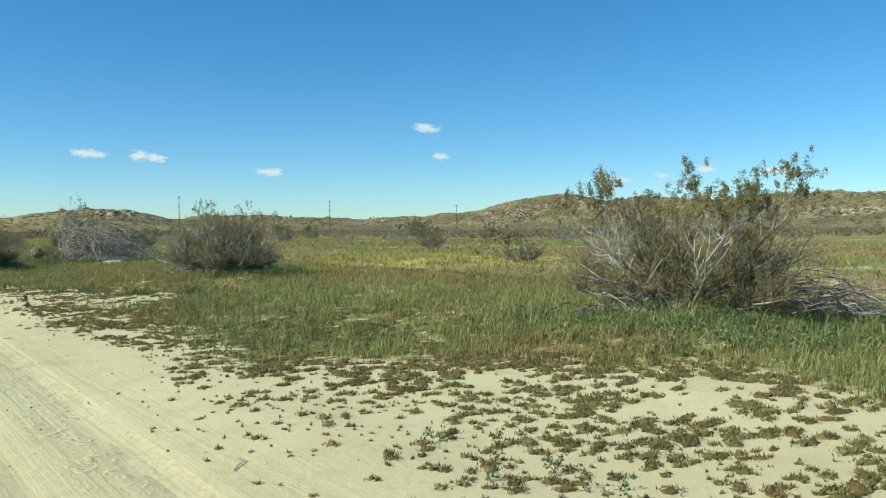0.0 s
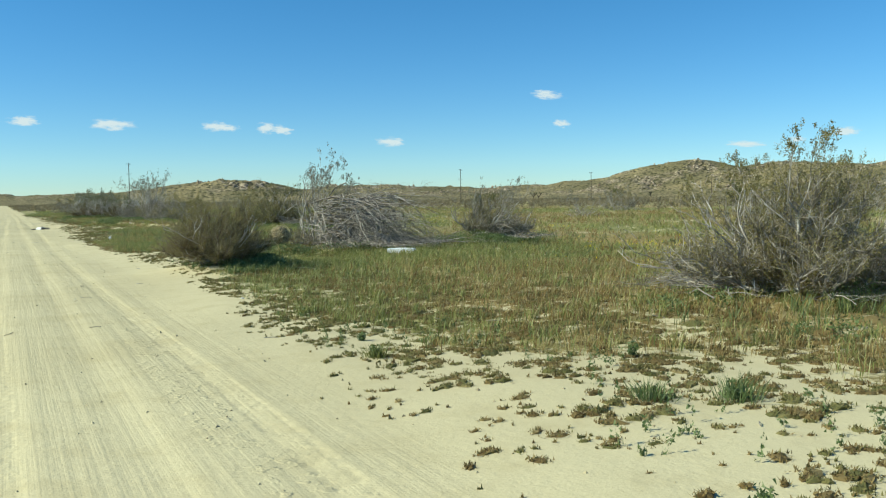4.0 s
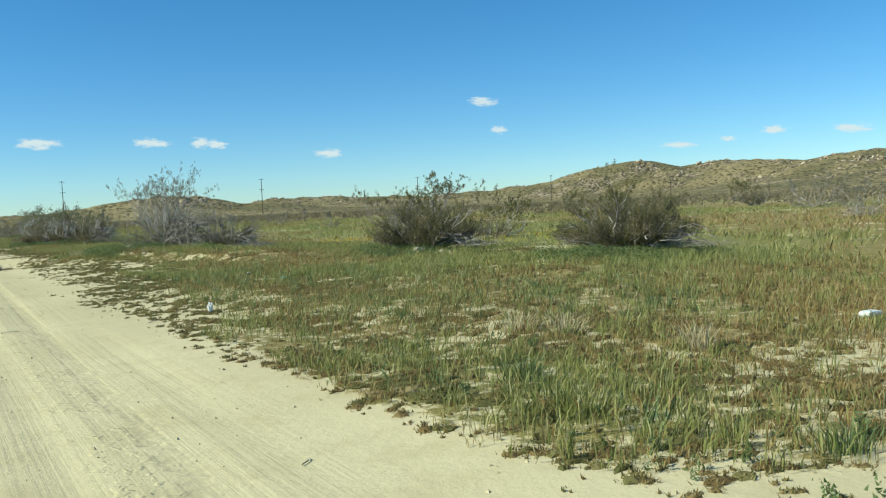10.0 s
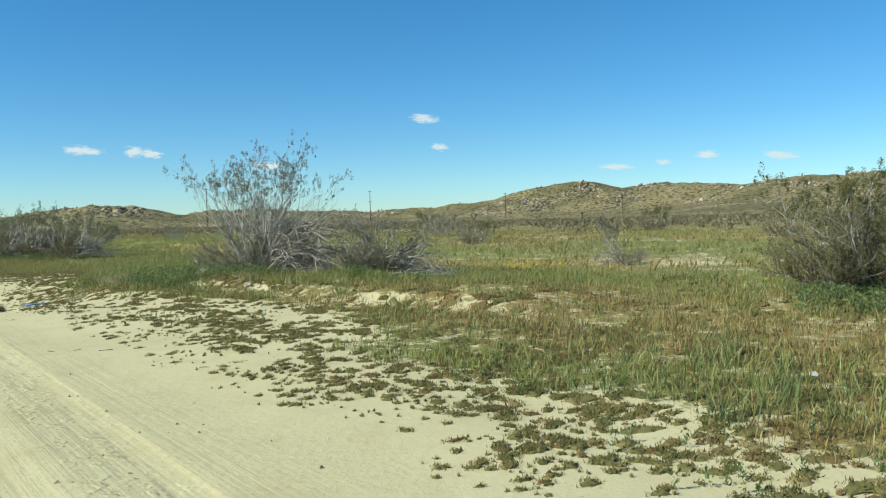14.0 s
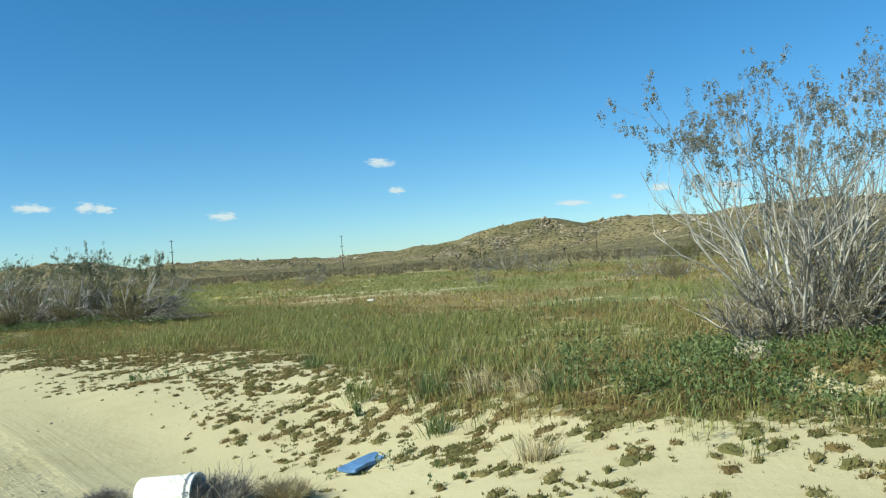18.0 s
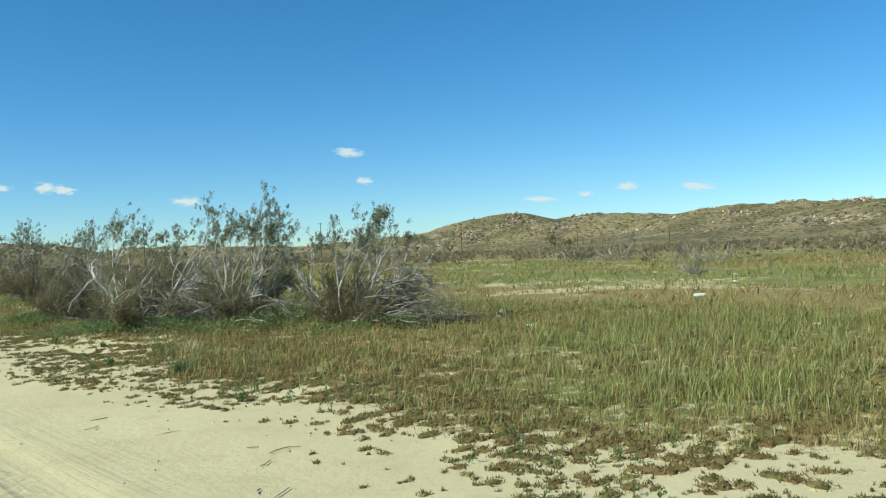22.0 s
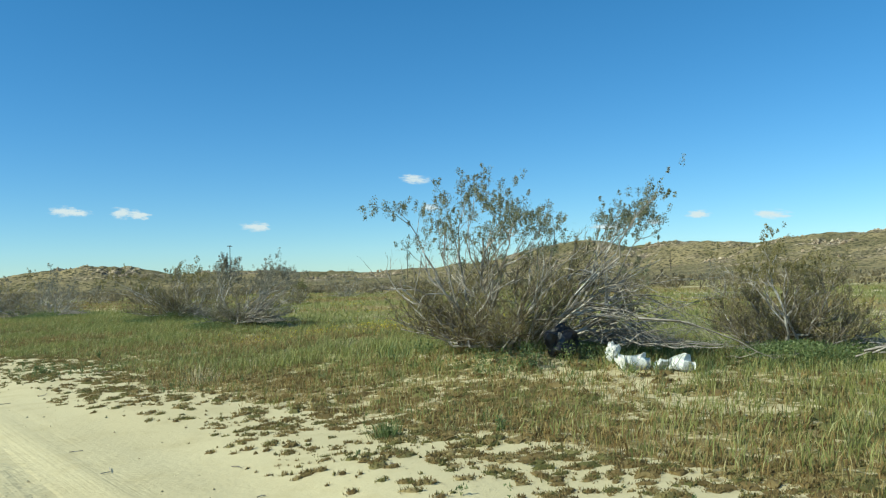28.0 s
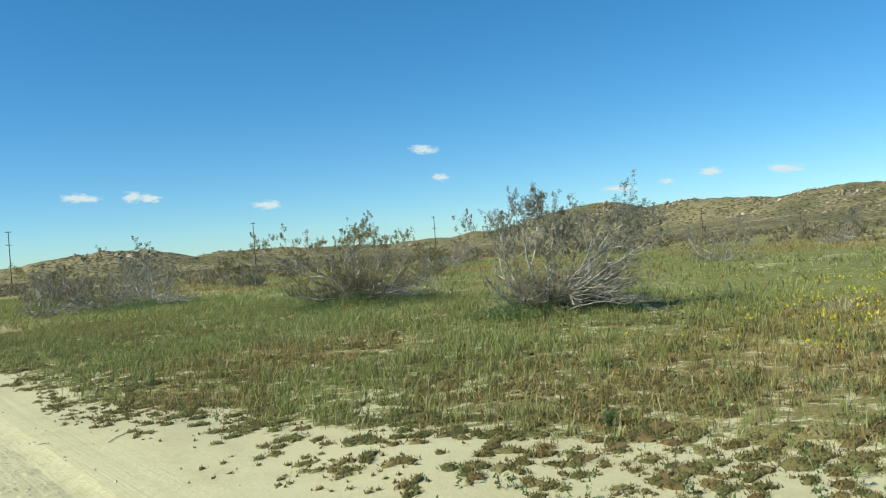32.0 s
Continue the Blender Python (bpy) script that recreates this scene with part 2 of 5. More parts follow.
SAND_A, SAND_B, SAND_C, SAND_D = (0.585, 0.51, 0.308), (0.535, 0.463, 0.275), (0.46, 0.386, 0.215), (0.355, 0.29, 0.16)
GREEN_A, GREEN_B, GOLD_A, GOLD_B, YELLOW = (0.155, 0.165, 0.045), (0.24, 0.24, 0.07), (0.24, 0.155, 0.058), (0.33, 0.24, 0.098), (0.60, 0.44, 0.04)


def hill_material():
    m, nt, b = material("dry_hillside", 0.95, 0.1)
    tc = nt.nodes.new("ShaderNodeTexCoord")
    at = tc.outputs["Object"]
    big, mid, fine = noise_node(nt, 0.012, 4.0, 0.55, at), noise_node(nt, 0.05, 5.0, 0.6, at), noise_node(nt, 0.22, 3.0, 0.6, at)
    soil = mix(nt, span(nt, big.outputs[0], 0.4, 0.62), (0.20, 0.17, 0.085), (0.31, 0.25, 0.13))
    rocks = nt.nodes.new("ShaderNodeAttribute")
    rocks.attribute_name = "rock"
    stone = mix(nt, span(nt, fine.outputs[0], 0.38, 0.6), (0.17, 0.13, 0.085), (0.54, 0.44, 0.30))
    soil = mix(nt, calc(nt, "MULTIPLY", rocks.outputs["Fac"], span(nt, mid.outputs[0], 0.42, 0.58)), soil, stone)
    shrub = nt.nodes.new("ShaderNodeTexVoronoi")
    shrub.inputs["Scale"].default_value = 0.17
    nt.links.new(at, shrub.inputs["Vector"])
    dots = span(nt, shrub.outputs["Distance"], 0.30, 0.52, 1.0, 0.0)
    soil = mix(nt, calc(nt, "MULTIPLY", dots, span(nt, mid.outputs[0], 0.66, 0.50)), soil, (0.07, 0.066, 0.032))
    # shade in the crevices between rock blocks, put into the colour
    crevice = nt.nodes.new("ShaderNodeTexVoronoi")
    crevice.inputs["Scale"].default_value = 0.11
    crevice.feature = "DISTANCE_TO_EDGE"
    nt.links.new(at, crevice.inputs["Vector"])
    soil = mix(nt, calc(nt, "MULTIPLY", rocks.outputs["Fac"], span(nt, crevice.outputs["Distance"], 0.02, 0.09, 0.75, 0.0)), soil, (0.10, 0.08, 0.055))
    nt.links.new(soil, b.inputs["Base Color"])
    bump(nt, b, calc(nt, "ADD", mid.outputs[0], fine.outputs[0]), 0.8, 6.0)
    return m


GROUND, HILL = ground_material(), hill_material()
BARK = island_material("pale_bleached_bark", [(0.0, (0.27, 0.235, 0.19)), (0.45, (0.40, 0.355, 0.30)), (0.8, (0.56, 0.51, 0.44)), (1.0, (0.68, 0.63, 0.56))], 0.85, 0.2, grain=6.0)
DEADWOOD = island_material("weathered_grey_deadwood", [(0.0, (0.23, 0.20, 0.165)), (0.5, (0.38, 0.335, 0.28)), (1.0, (0.56, 0.51, 0.43))], 0.9, 0.15, grain=7.0)
TWIG = island_material("thin_brown_grey_twigs", [(0.0, (0.11, 0.085, 0.058)), (0.6, (0.19, 0.155, 0.11)), (1.0, (0.34, 0.29, 0.225))], 0.9, 0.1)
HAZE = island_material("hair_fine_olive_brown_twigs", [(0.0, (0.155, 0.13, 0.07)), (0.5, (0.235, 0.20, 0.11)), (0.85, (0.33, 0.285, 0.18)), (1.0, (0.46, 0.42, 0.32))], 0.9, 0.1, 0.2)
BARK_WHITE = island_material("bleached_white_limbs", [(0.0, (0.42, 0.38, 0.33)), (0.5, (0.58, 0.54, 0.48)), (1.0, (0.74, 0.70, 0.64))], 0.85, 0.2, grain=6.0)
LEAF_OLIVE = island_material("olive_creosote_leaves", [(0.0, (0.09, 0.095, 0.03)), (0.45, (0.145, 0.148, 0.05)), (0.8, (0.21, 0.185, 0.07)), (1.0, (0.26, 0.19, 0.085))], 0.6, 0.3, 0.3)
LEAF_GREEN = island_material("grey_green_creosote_leaves", [(0.0, (0.14, 0.155, 0.09)), (0.5, (0.205, 0.22, 0.13)), (0.85, (0.29, 0.295, 0.185)), (1.0, (0.34, 0.26, 0.15))], 0.6, 0.3, 0.35)
LEAF_GREY = island_material("grey_green_thin_leaves", [(0.0, (0.17, 0.165, 0.12)), (0.5, (0.25, 0.235, 0.175)), (1.0, (0.34, 0.31, 0.24))], 0.7, 0.2, 0.3)
LEAF_BROWN = island_material("brown_olive_leaves", [(0.0, (0.165, 0.15, 0.055)), (0.5, (0.245, 0.215, 0.085)), (0.85, (0.32, 0.27, 0.12)), (1.0, (0.38, 0.29, 0.15))], 0.7, 0.2, 0.3)
GRASS_GREEN = island_material("green_grass", [(0.0, (0.15, 0.17, 0.048)), (0.45, (0.24, 0.255, 0.075)), (0.8, (0.325, 0.33, 0.115)), (1.0, (0.47, 0.44, 0.215))], 0.6, 0.25, 0.35)
GRASS_FAR = island_material("yellow_green_grass", [(0.0, (0.18, 0.195, 0.05)), (0.45, (0.26, 0.27, 0.08)), (0.8, (0.34, 0.33, 0.115)), (1.0, (0.46, 0.42, 0.20))], 0.6, 0.25, 0.35)
GRASS_GOLD = island_material("straw_and_russet_grass", [(0.0, (0.18, 0.11, 0.042)), (0.35, (0.28, 0.19, 0.07)), (0.7, (0.37, 0.285, 0.11)), (1.0, (0.48, 0.42, 0.21))], 0.7, 0.2, 0.35)
WEED = island_material("blue_green_weeds", [(0.0, (0.09, 0.13, 0.04)), (0.5, (0.145, 0.195, 0.068)), (1.0, (0.26, 0.30, 0.14))], 0.6, 0.25, 0.3)
MAT_PLANT = island_material("low_olive_mats", [(0.0, (0.13, 0.125, 0.045)), (0.45, (0.185, 0.175, 0.065)), (0.8, (0.24, 0.215, 0.085)), (1.0, (0.31, 0.25, 0.11))], 0.85, 0.1, 0.3)
MAT_RUSSET = island_material("low_russet_mats", [(0.0, (0.17, 0.12, 0.05)), (0.5, (0.235, 0.17, 0.07)), (0.85, (0.30, 0.23, 0.10)), (1.0, (0.38, 0.31, 0.15))], 0.85, 0.1, 0.3)
FLOWER = island_material("yellow_flowers", [(0.0, (0.58, 0.44, 0.02)), (1.0, (0.72, 0.62, 0.06))], 0.6, 0.2, 0.3)
SCRUB = island_material("brown_olive_far_scrub", [(0.0, (0.185, 0.15, 0.09)), (0.5, (0.25, 0.21, 0.125)), (0.9, (0.32, 0.27, 0.165)), (1.0, (0.38, 0.33, 0.23))], 0.9, 0.1, 0.3)
STRAW = island_material("bleached_straw", [(0.0, (0.36, 0.29, 0.16)), (0.5, (0.50, 0.42, 0.25)), (1.0, (0.62, 0.54, 0.35))], 0.8, 0.2, 0.2)
STONE = island_material("sandy_clods", [(0.0, (0.28, 0.23, 0.14)), (0.5, (0.40, 0.345, 0.21)), (1.0, (0.52, 0.455, 0.29))], 0.9, 0.15)

# ---- the plan of the growth ----
BUSHES = []      # x, y, reach: where weeds gather and the sand has drifted up


def road_edge(y):
    """Where the first low plants stand beside the road."""
    y = np.asarray(y, float)
    line = np.interp(y, (6, 11, 18, 22, 26, 33, 39, 46, 58, 67, 74, 80, 85, 92, 97, 106, 114, 120, 127, 134), (2.2, 2.5, 2.3, 2.6, 2.5, 3.2, 2.7, 2.7, 2.6, 2.9, 2.7, 3.1, 2.8, 3.1, 2.8, 2.7, 2.9, 2.7, 2.4, 2.1))
    return line + 0.3 * (value_noise(y * 0, y, 5.0, 3) - 0.5) + 0.2 * (value_noise(y * 0, y, 1.7, 4) - 0.5)


def grass_edge(y):
    """Where the growth closes into grass."""
    y = np.asarray(y, float)
    line = np.interp(y, (5, 7.4, 8.5, 11, 16, 18, 21.4, 22.5, 24, 32, 35, 40, 42, 43.5, 46, 50, 52, 55, 58, 63, 66, 69, 71, 74, 77, 80, 84, 87, 89, 92.5, 95, 99, 102, 106, 114, 119, 122, 125, 128, 131, 136),
                     (7.2, 5.2, 3.8, 3.9, 4.4, 6.2, 6.4, 4.9, 3.9, 3.9, 4.8, 5.2, 4.8, 3.2, 2.9, 3.1, 4.4, 4.3, 5.2, 5.0, 6.3, 7.0, 6.8, 5.4, 4.9, 6.2, 6.9, 5.8, 4.6, 5.0, 4.5, 5.0, 5.2, 4.8, 5.0, 4.3, 4.4, 5.6, 4.0, 3.2, 2.5))
    return line + 0.5 * (value_noise(y * 0, y, 2.6, 27) - 0.5)


def bank_x(y):
    """The crest of the low sandy bank."""
    return 7.4 - 0.2 * (np.asarray(y, float) - 71)


# patches of taller, greener growth: x, y and reach along both
LUSH = ((8.8, 9.0, 2.6, 1.4), (9.3, 56.5, 1.8, 2.6), (3.9, 45.0, 1.1, 2.6), (9.5, 84.0, 3.6, 6.0), (10.5, 91.5, 3.0, 2.6), (6.6, 89.5, 1.5, 1.8), (6.0, 79.0, 1.8, 1.8), (10.6, 74.0, 2.4, 2.0),
        (9.2, 69.6, 1.2, 1.6), (8.6, 107.0, 2.4, 3.8), (6.0, 108.0, 1.3, 2.0), (8.0, 120.6, 2.8, 1.8), (9.5, 137.0, 2.0, 2.0), (14.5, 133.5, 2.0, 2.0), (11.0, 70.9, 2.0, 3.0), (8.4, 71.6, 1.3, 2.4))


def patches(x, y, where):
    k = 0.0
    for cx, cy, rx, ry in where:
        k = np.maximum(k, np.exp(-(((x - cx) / rx) ** 2 + ((y - cy) / ry) ** 2) ** 2))
    return k


def lush_at(x, y):
    return patches(x, y, LUSH) * (0.5 + 0.5 * smooth(0.3, 0.6, value_noise(x, y, 1.2, 15)))


def cover_at(x, y):
    """How much of the ground is grown over, 0..1."""
    x, y = np.asarray(x, float), np.asarray(y, float)
    first, full = road_edge(y), np.maximum(grass_edge(y), road_edge(y) + 0.5)
    ragged = 0.9 * (value_noise(x, y, 1.4, 5) - 0.5) + 0.5 * (value_noise(x, y, 0.5, 28) - 0.5)
    c = 0.36 * smooth(first - 0.1, first + 0.5, x) + 0.54 * smooth(-0.8, 0.35, x - full + ragged) + 0.14 * smooth(8, 14, x)
    bare = smooth(0.60, 0.78, 0.6 * value_noise(x, y * 0.6, 4.5, 6) + 0.4 * value_noise(x, y, 1.6, 7))
    c = c * (1 - 0.22 * bare * (1 - lush_at(x, y)))
    c = c * (1 - 0.22 * smooth(8, 12, x) * smooth(0.62, 0.74, 0.5 * value_noise(0.9 * x + 0.4 * y, y - 0.4 * x, 3.2, 9) + 0.5 * value_noise(x, y, 0.9, 10)))
    # bare strips: in the open meadow and on the face of the bank
    strips = patches(x, y, ((12.6, 57.0, 2.6, 0.7), (12.8, 54.6, 2.4, 0.5), (9.0, 63.0, 1.6, 0.5), (14.2, 86.4, 1.4, 0.35), (17.0, 86.0, 1.6, 0.35), (12.5, 125.6, 3.0, 1.2), (15.4, 126.6, 3.6, 1.5), (10.5, 125.0, 2.0, 0.4), (14.0, 128.2, 2.4, 0.6)))
    c = c * (1 - 0.50 * strips * smooth(0.4, 0.62, value_noise(x, y, 0.8, 16)))
    face = smooth(-0.5, -0.35, x - bank_x(y)) * smooth(-0.02, -0.15, x - bank_x(y)) * smooth(64, 66.5, y) * smooth(75, 73.5, y)
    c = c * (1 - 0.5 * face * smooth(0.25, 0.45, value_noise(x, y, 0.9, 17)))
    left = smooth(-6.5, -9.5, x + 1.5 * (value_noise(x, y, 6.0, 8) - 0.5)) * 0.9
    return np.maximum(c, left)


GOLD = ((6.4, 7.2, 1.8, 1.2), (7.2, 21.6, 2.2, 2.0), (7.2, 52.4, 3.6, 4.2), (5.6, 57.5, 1.6, 2.0), (6.5, 70.5, 1.2, 1.0), (7.0, 96.2, 2.2, 3.4), (11.8, 96.4, 2.0, 1.4), (13.3, 85.0, 2.4, 0.8), (8.0, 100.4, 2.0, 1.6),
        (6.6, 104.0, 1.0, 1.4), (7.2, 116.4, 1.8, 2.2), (8.0, 113.6, 2.0, 1.6), (8.4, 126.6, 4.2, 3.2), (13.2, 127.4, 3.6, 2.2), (6.0, 133.5, 2.6, 1.8), (16.7, 128.4, 2.4, 1.0), (7.5, 125.8, 1.6, 1.0), (3.6, 131.3, 0.8, 1.6))


def gold_at(x, y):
    x, y = np.asarray(x, float), np.asarray(y, float)
    g = 0.6 * value_noise(x, np.asarray(y) * 0.55, 5.0, 11) + 0.4 * value_noise(0.8 * x + 0.6 * y, 0.4 * y - 0.3 * x, 9.0, 12)
    g = 0.85 * smooth(0.41, 0.62, g)
    g = np.maximum(g, 0.95 * patches(x, y, GOLD) * (0.55 + 0.45 * value_noise(x, y, 1.4, 13)))
    return g * (1 - 0.85 * patches(x, y, LUSH))


def bloom_at(x, y):
    x, y = np.asarray(x, float), np.asarray(y, float)
    b = smooth(0.66, 0.82, value_noise(x, y, 5.5, 14)) * smooth(14, 20, x) * 0.3
    for cx, cy, rx, ry in ((20, 29, 6, 7), (14.0, 24.6, 2.5, 2.5), (20.6, 64.3, 4, 2.2), (11.0, 127.6, 3.2, 1.3), (18.7, 129, 4, 3), (6.9, 105.8, 1.4, 0.7), (5.5, 101.7, 0.5, 0.3), (4.8, 99.9, 0.3, 0.3),
                           (7.2, 79.6, 0.6, 0.4), (15.9, 73.7, 1.5, 1.5), (14.4, 127.8, 3.4, 1.8), (17.0, 129.5, 4.0, 1.8), (3.45, 53.4, 0.12, 0.12)):
        b = np.maximum(b, np.exp(-(((x - cx) / rx) ** 2) - ((y - cy) / ry) ** 2))
    return b


def ground_z(x, y):
    x, y = np.asarray(x, float), np.asarray(y, float)
    z = 0.0105 * (np.clip(x, 3, 45) - 3)
    off = smooth(road_edge(y) - 0.9, road_edge(y) + 0.4, x)
    z = z + off * (0.05 + 0.10 * (value_noise(x, y, 2.4, 21) - 0.5) + 0.05 * (value_noise(x, y, 0.8, 22) - 0.5))
    wobble = 0.5 * (value_noise(x * 0, y, 22.0, 24) - 0.5)
    ruts = 0.02 * (value_noise(x * 2.2, y * 0.12, 1.0, 23) - 0.5)
    for k, centre in enumerate((1.45, 0.72, -0.1, -0.95, -1.75, -2.7, -3.3)):
        there = 0.4 + 0.6 * value_noise(x * 0, y, 9.0, 25 + k)
        ruts = ruts - 0.022 * there * np.exp(-(((x - centre - wobble * (1 + 0.3 * k)) / 0.13) ** 2))
        ruts = ruts + 0.013 * there * np.exp(-(((x - centre - 0.27 - wobble * (1 + 0.3 * k)) / 0.09) ** 2))
    z = z + (1 - off) * ruts
    # a low bank, the hollow in which the bucket lies, and the rise about the wide bush
    z = z + 0.20 * smooth(-0.6, 0.05, x - bank_x(y)) * smooth(4.0, 0.8, x - bank_x(y)) * smooth(63, 66.5, y) * smooth(75.5, 73.5, y)
    z = z - 0.30 * np.exp(-(((x - 2.7) / 1.45) ** 2 + ((y - 77.0) / 2.8) ** 2))
    z = z + 0.14 * smooth(4.2, 5.4, x) * smooth(9, 6, x) * np.exp(-(((y - 77.5) / 3.5) ** 2))
    z = z + 0.15 * np.exp(-(((x - 8.8) / 2.6) ** 2 + ((y - 117.0) / 4.0) ** 2))
    for bx, by, br in BUSHES:
        z = z + 0.18 * np.exp(-(((x - bx) ** 2 + (y - by) ** 2) / (0.85 * br) ** 2))
    return z


# ---- bushes ----
def arch(seed, height, spread, limbs=12, lean=(0.35, -0.1), low=25, high=70, forks=3, kink=0.22, stout=1.0, lift=0.10, sprawl=()):
    """Crooked limbs that fan out from the foot, bend upward and fork: (start, end, thickness, thickness, level, limb) for every piece, and the tips."""
    r = random.Random(seed)
    pieces, tips = [], []

    def limb(p, d, long, thick, level, k, rise):
        n = (7, 5, 4, 3)[level]
        for i in range(n):
            t0, t1 = thick * (1 - 0.55 * i / n), thick * (1 - 0.55 * (i + 1) / n)
            d = d + Vector((r.gauss(0, kink), r.gauss(0, kink), r.gauss(0, kink)))
            d.z += rise
            d.x += 0.10 * lean[0]
            d.y += 0.10 * lean[1]
            d.normalize()
            q = p + d * long / n
            q.z = max(q.z, 0.06)
            pieces.append((p, q, t0, t1, level, k))
            p = q
            if level < forks and i >= (2 if level == 0 else 1) and r.random() < 0.78:
                side = d.cross(Vector((r.gauss(0, 1), r.gauss(0, 1), r.gauss(0, 1)))).normalized()
                c = (d + side * r.uniform(0.4, 0.85) + Vector((0.12 * lean[0], 0.12 * lean[1], 0.08))).normalized()
                limb(p.copy(), c, long * r.uniform(0.42, 0.64) * (1 - 0.25 * i / n), t1 * 0.7, level + 1, k, lift)
        tips.append((p, d.copy(), level))

    for k in range(limbs):
        a = r.uniform(0, 2 * math.pi)
        up = math.radians(r.uniform(low, high))
        if k < len(sprawl):
            a, up = math.radians(sprawl[k]), math.radians(24)
        d = Vector((math.cos(a) * math.cos(up), math.sin(a) * math.cos(up), math.sin(up)))
        rad = 0.10 * spread * math.sqrt(r.random())
        limb(Vector((rad * math.cos(a), rad * math.sin(a), -0.05)), d, height * (0.9 if k < len(sprawl) else r.uniform(0.6, 0.85)), stout * (0.036 if k < len(sprawl) else r.uniform(0.017, 0.032)), 0, k, 0.0 if k < len(sprawl) else lift)
    at = np.array([tuple(e[0]) for e in tips])
    up = 1.05 * height / at[:, 2].max()
    out = 0.5 * spread / np.percentile(np.hypot(at[:, 0] - at[:, 0].mean(), at[:, 1] - at[:, 1].mean()), 92)
    size = Vector((out, out, up))
    return [(p * size, q * size, a, b, level, k) for p, q, a, b, level, k in pieces], [(p * size, d, level) for p, d, level in tips]


def crown(seed, height, spread, lobes=26, shoots=46, lean=(0.35, -0.1), low=0.15, body=0.78, stout=1.0, dome=False, first=100):
    """Crooked limbs out to uneven lobes of a dome, each with a fan of fine shoots and gaps between the fans."""
    r = random.Random(seed)
    pieces, ends = [], []
    for n in range(lobes):
        a, u = r.uniform(0, 2 * math.pi), math.sqrt(r.random())
        rise = height * (body + 0.12) * (1 - 0.72 * u ** 2.4) * (r.uniform(0.45, 0.9) if r.random() > 0.35 else r.uniform(0.9, 1.1))
        tip = Vector((math.cos(a) * u * spread * 0.5 + lean[0] * rise * 0.35, math.sin(a) * u * spread * 0.5 + lean[1] * rise * 0.35, max(rise - 0.25, low + 0.15)))
        base = Vector((math.cos(a) * 0.12 * spread * r.random(), math.sin(a) * 0.12 * spread * r.random(), -0.05))
        knee = Vector((tip.x * r.uniform(0.35, 0.9), tip.y * r.uniform(0.35, 0.9), tip.z * r.uniform(0.2, 0.6)))
        steps, limb = 8, []
        for i in range(steps + 1):
            f = i / steps
            p = base * (1 - f) ** 2 + knee * 2 * f * (1 - f) + tip * f * f
            j = 0.05 * (0.5 + 0.5 * height) * math.sin(math.pi * min(f * 1.3, 1))
            limb.append(p + Vector((r.gauss(0, j), r.gauss(0, j), r.gauss(0, j * 0.7))))
        thick = stout * r.uniform(0.011, 0.024)
        for i in range(steps):
            limb[i + 1].z = max(limb[i + 1].z, 0.05)
            pieces.append((limb[i], limb[i + 1], thick * (1 - 0.085 * i), thick * (1 - 0.085 * (i + 1)), 1, first + n))
        out = Vector((math.cos(a) * u, math.sin(a) * u, 0.95)) + Vector((lean[0], lean[1], 0)) * 0.8
        reach = r.uniform(0.7, 1.25) * (0.55 + 0.22 * height)
        for _ in range(int(shoots * r.uniform(0.6, 1.3))):
            f = 1 - (0.88 * r.random() if dome else 0.72 * r.random() ** 1.35)
            i = min(int(f * steps), steps - 1)
            p = limb[i].lerp(limb[i + 1], f * steps - i)
            d = (out * (0.35 + 0.5 * f) + Vector((r.gauss(0, 0.48), r.gauss(0, 0.48), r.gauss(0.05, 0.35)))).normalized()
            long = r.uniform(0.3, 1.0) * reach * 0.62
            t = r.uniform(0.0045, 0.0095) * (0.7 + 0.15 * height)
            for k in range(3):
                d = (d + Vector((r.gauss(0, 0.34), r.gauss(0, 0.3), r.gauss(0.10, 0.2)))).normalized()
                q = p + d * long / 3
                q.z = max(q.z, 0.04)
                pieces.append((p, q, t * (1 - 0.26 * k), t * (0.74 - 0.26 * k), 3, n))
                p = q
                if k in (0, 1) and r.random() < 0.46:
                    c = (d + Vector((r.gauss(0, 0.5), r.gauss(0, 0.5), r.gauss(0.15, 0.35)))).normalized()
                    q = p + c * long * r.uniform(0.2, 0.4)
                    pieces.append((p, q, t * 0.5, t * 0.25, 4, n))
                    ends.append((q, c, 3 if f > 0.45 else 2))
            ends.append((p, d.copy(), 3 if f > 0.45 else 2))
    return pieces, ends


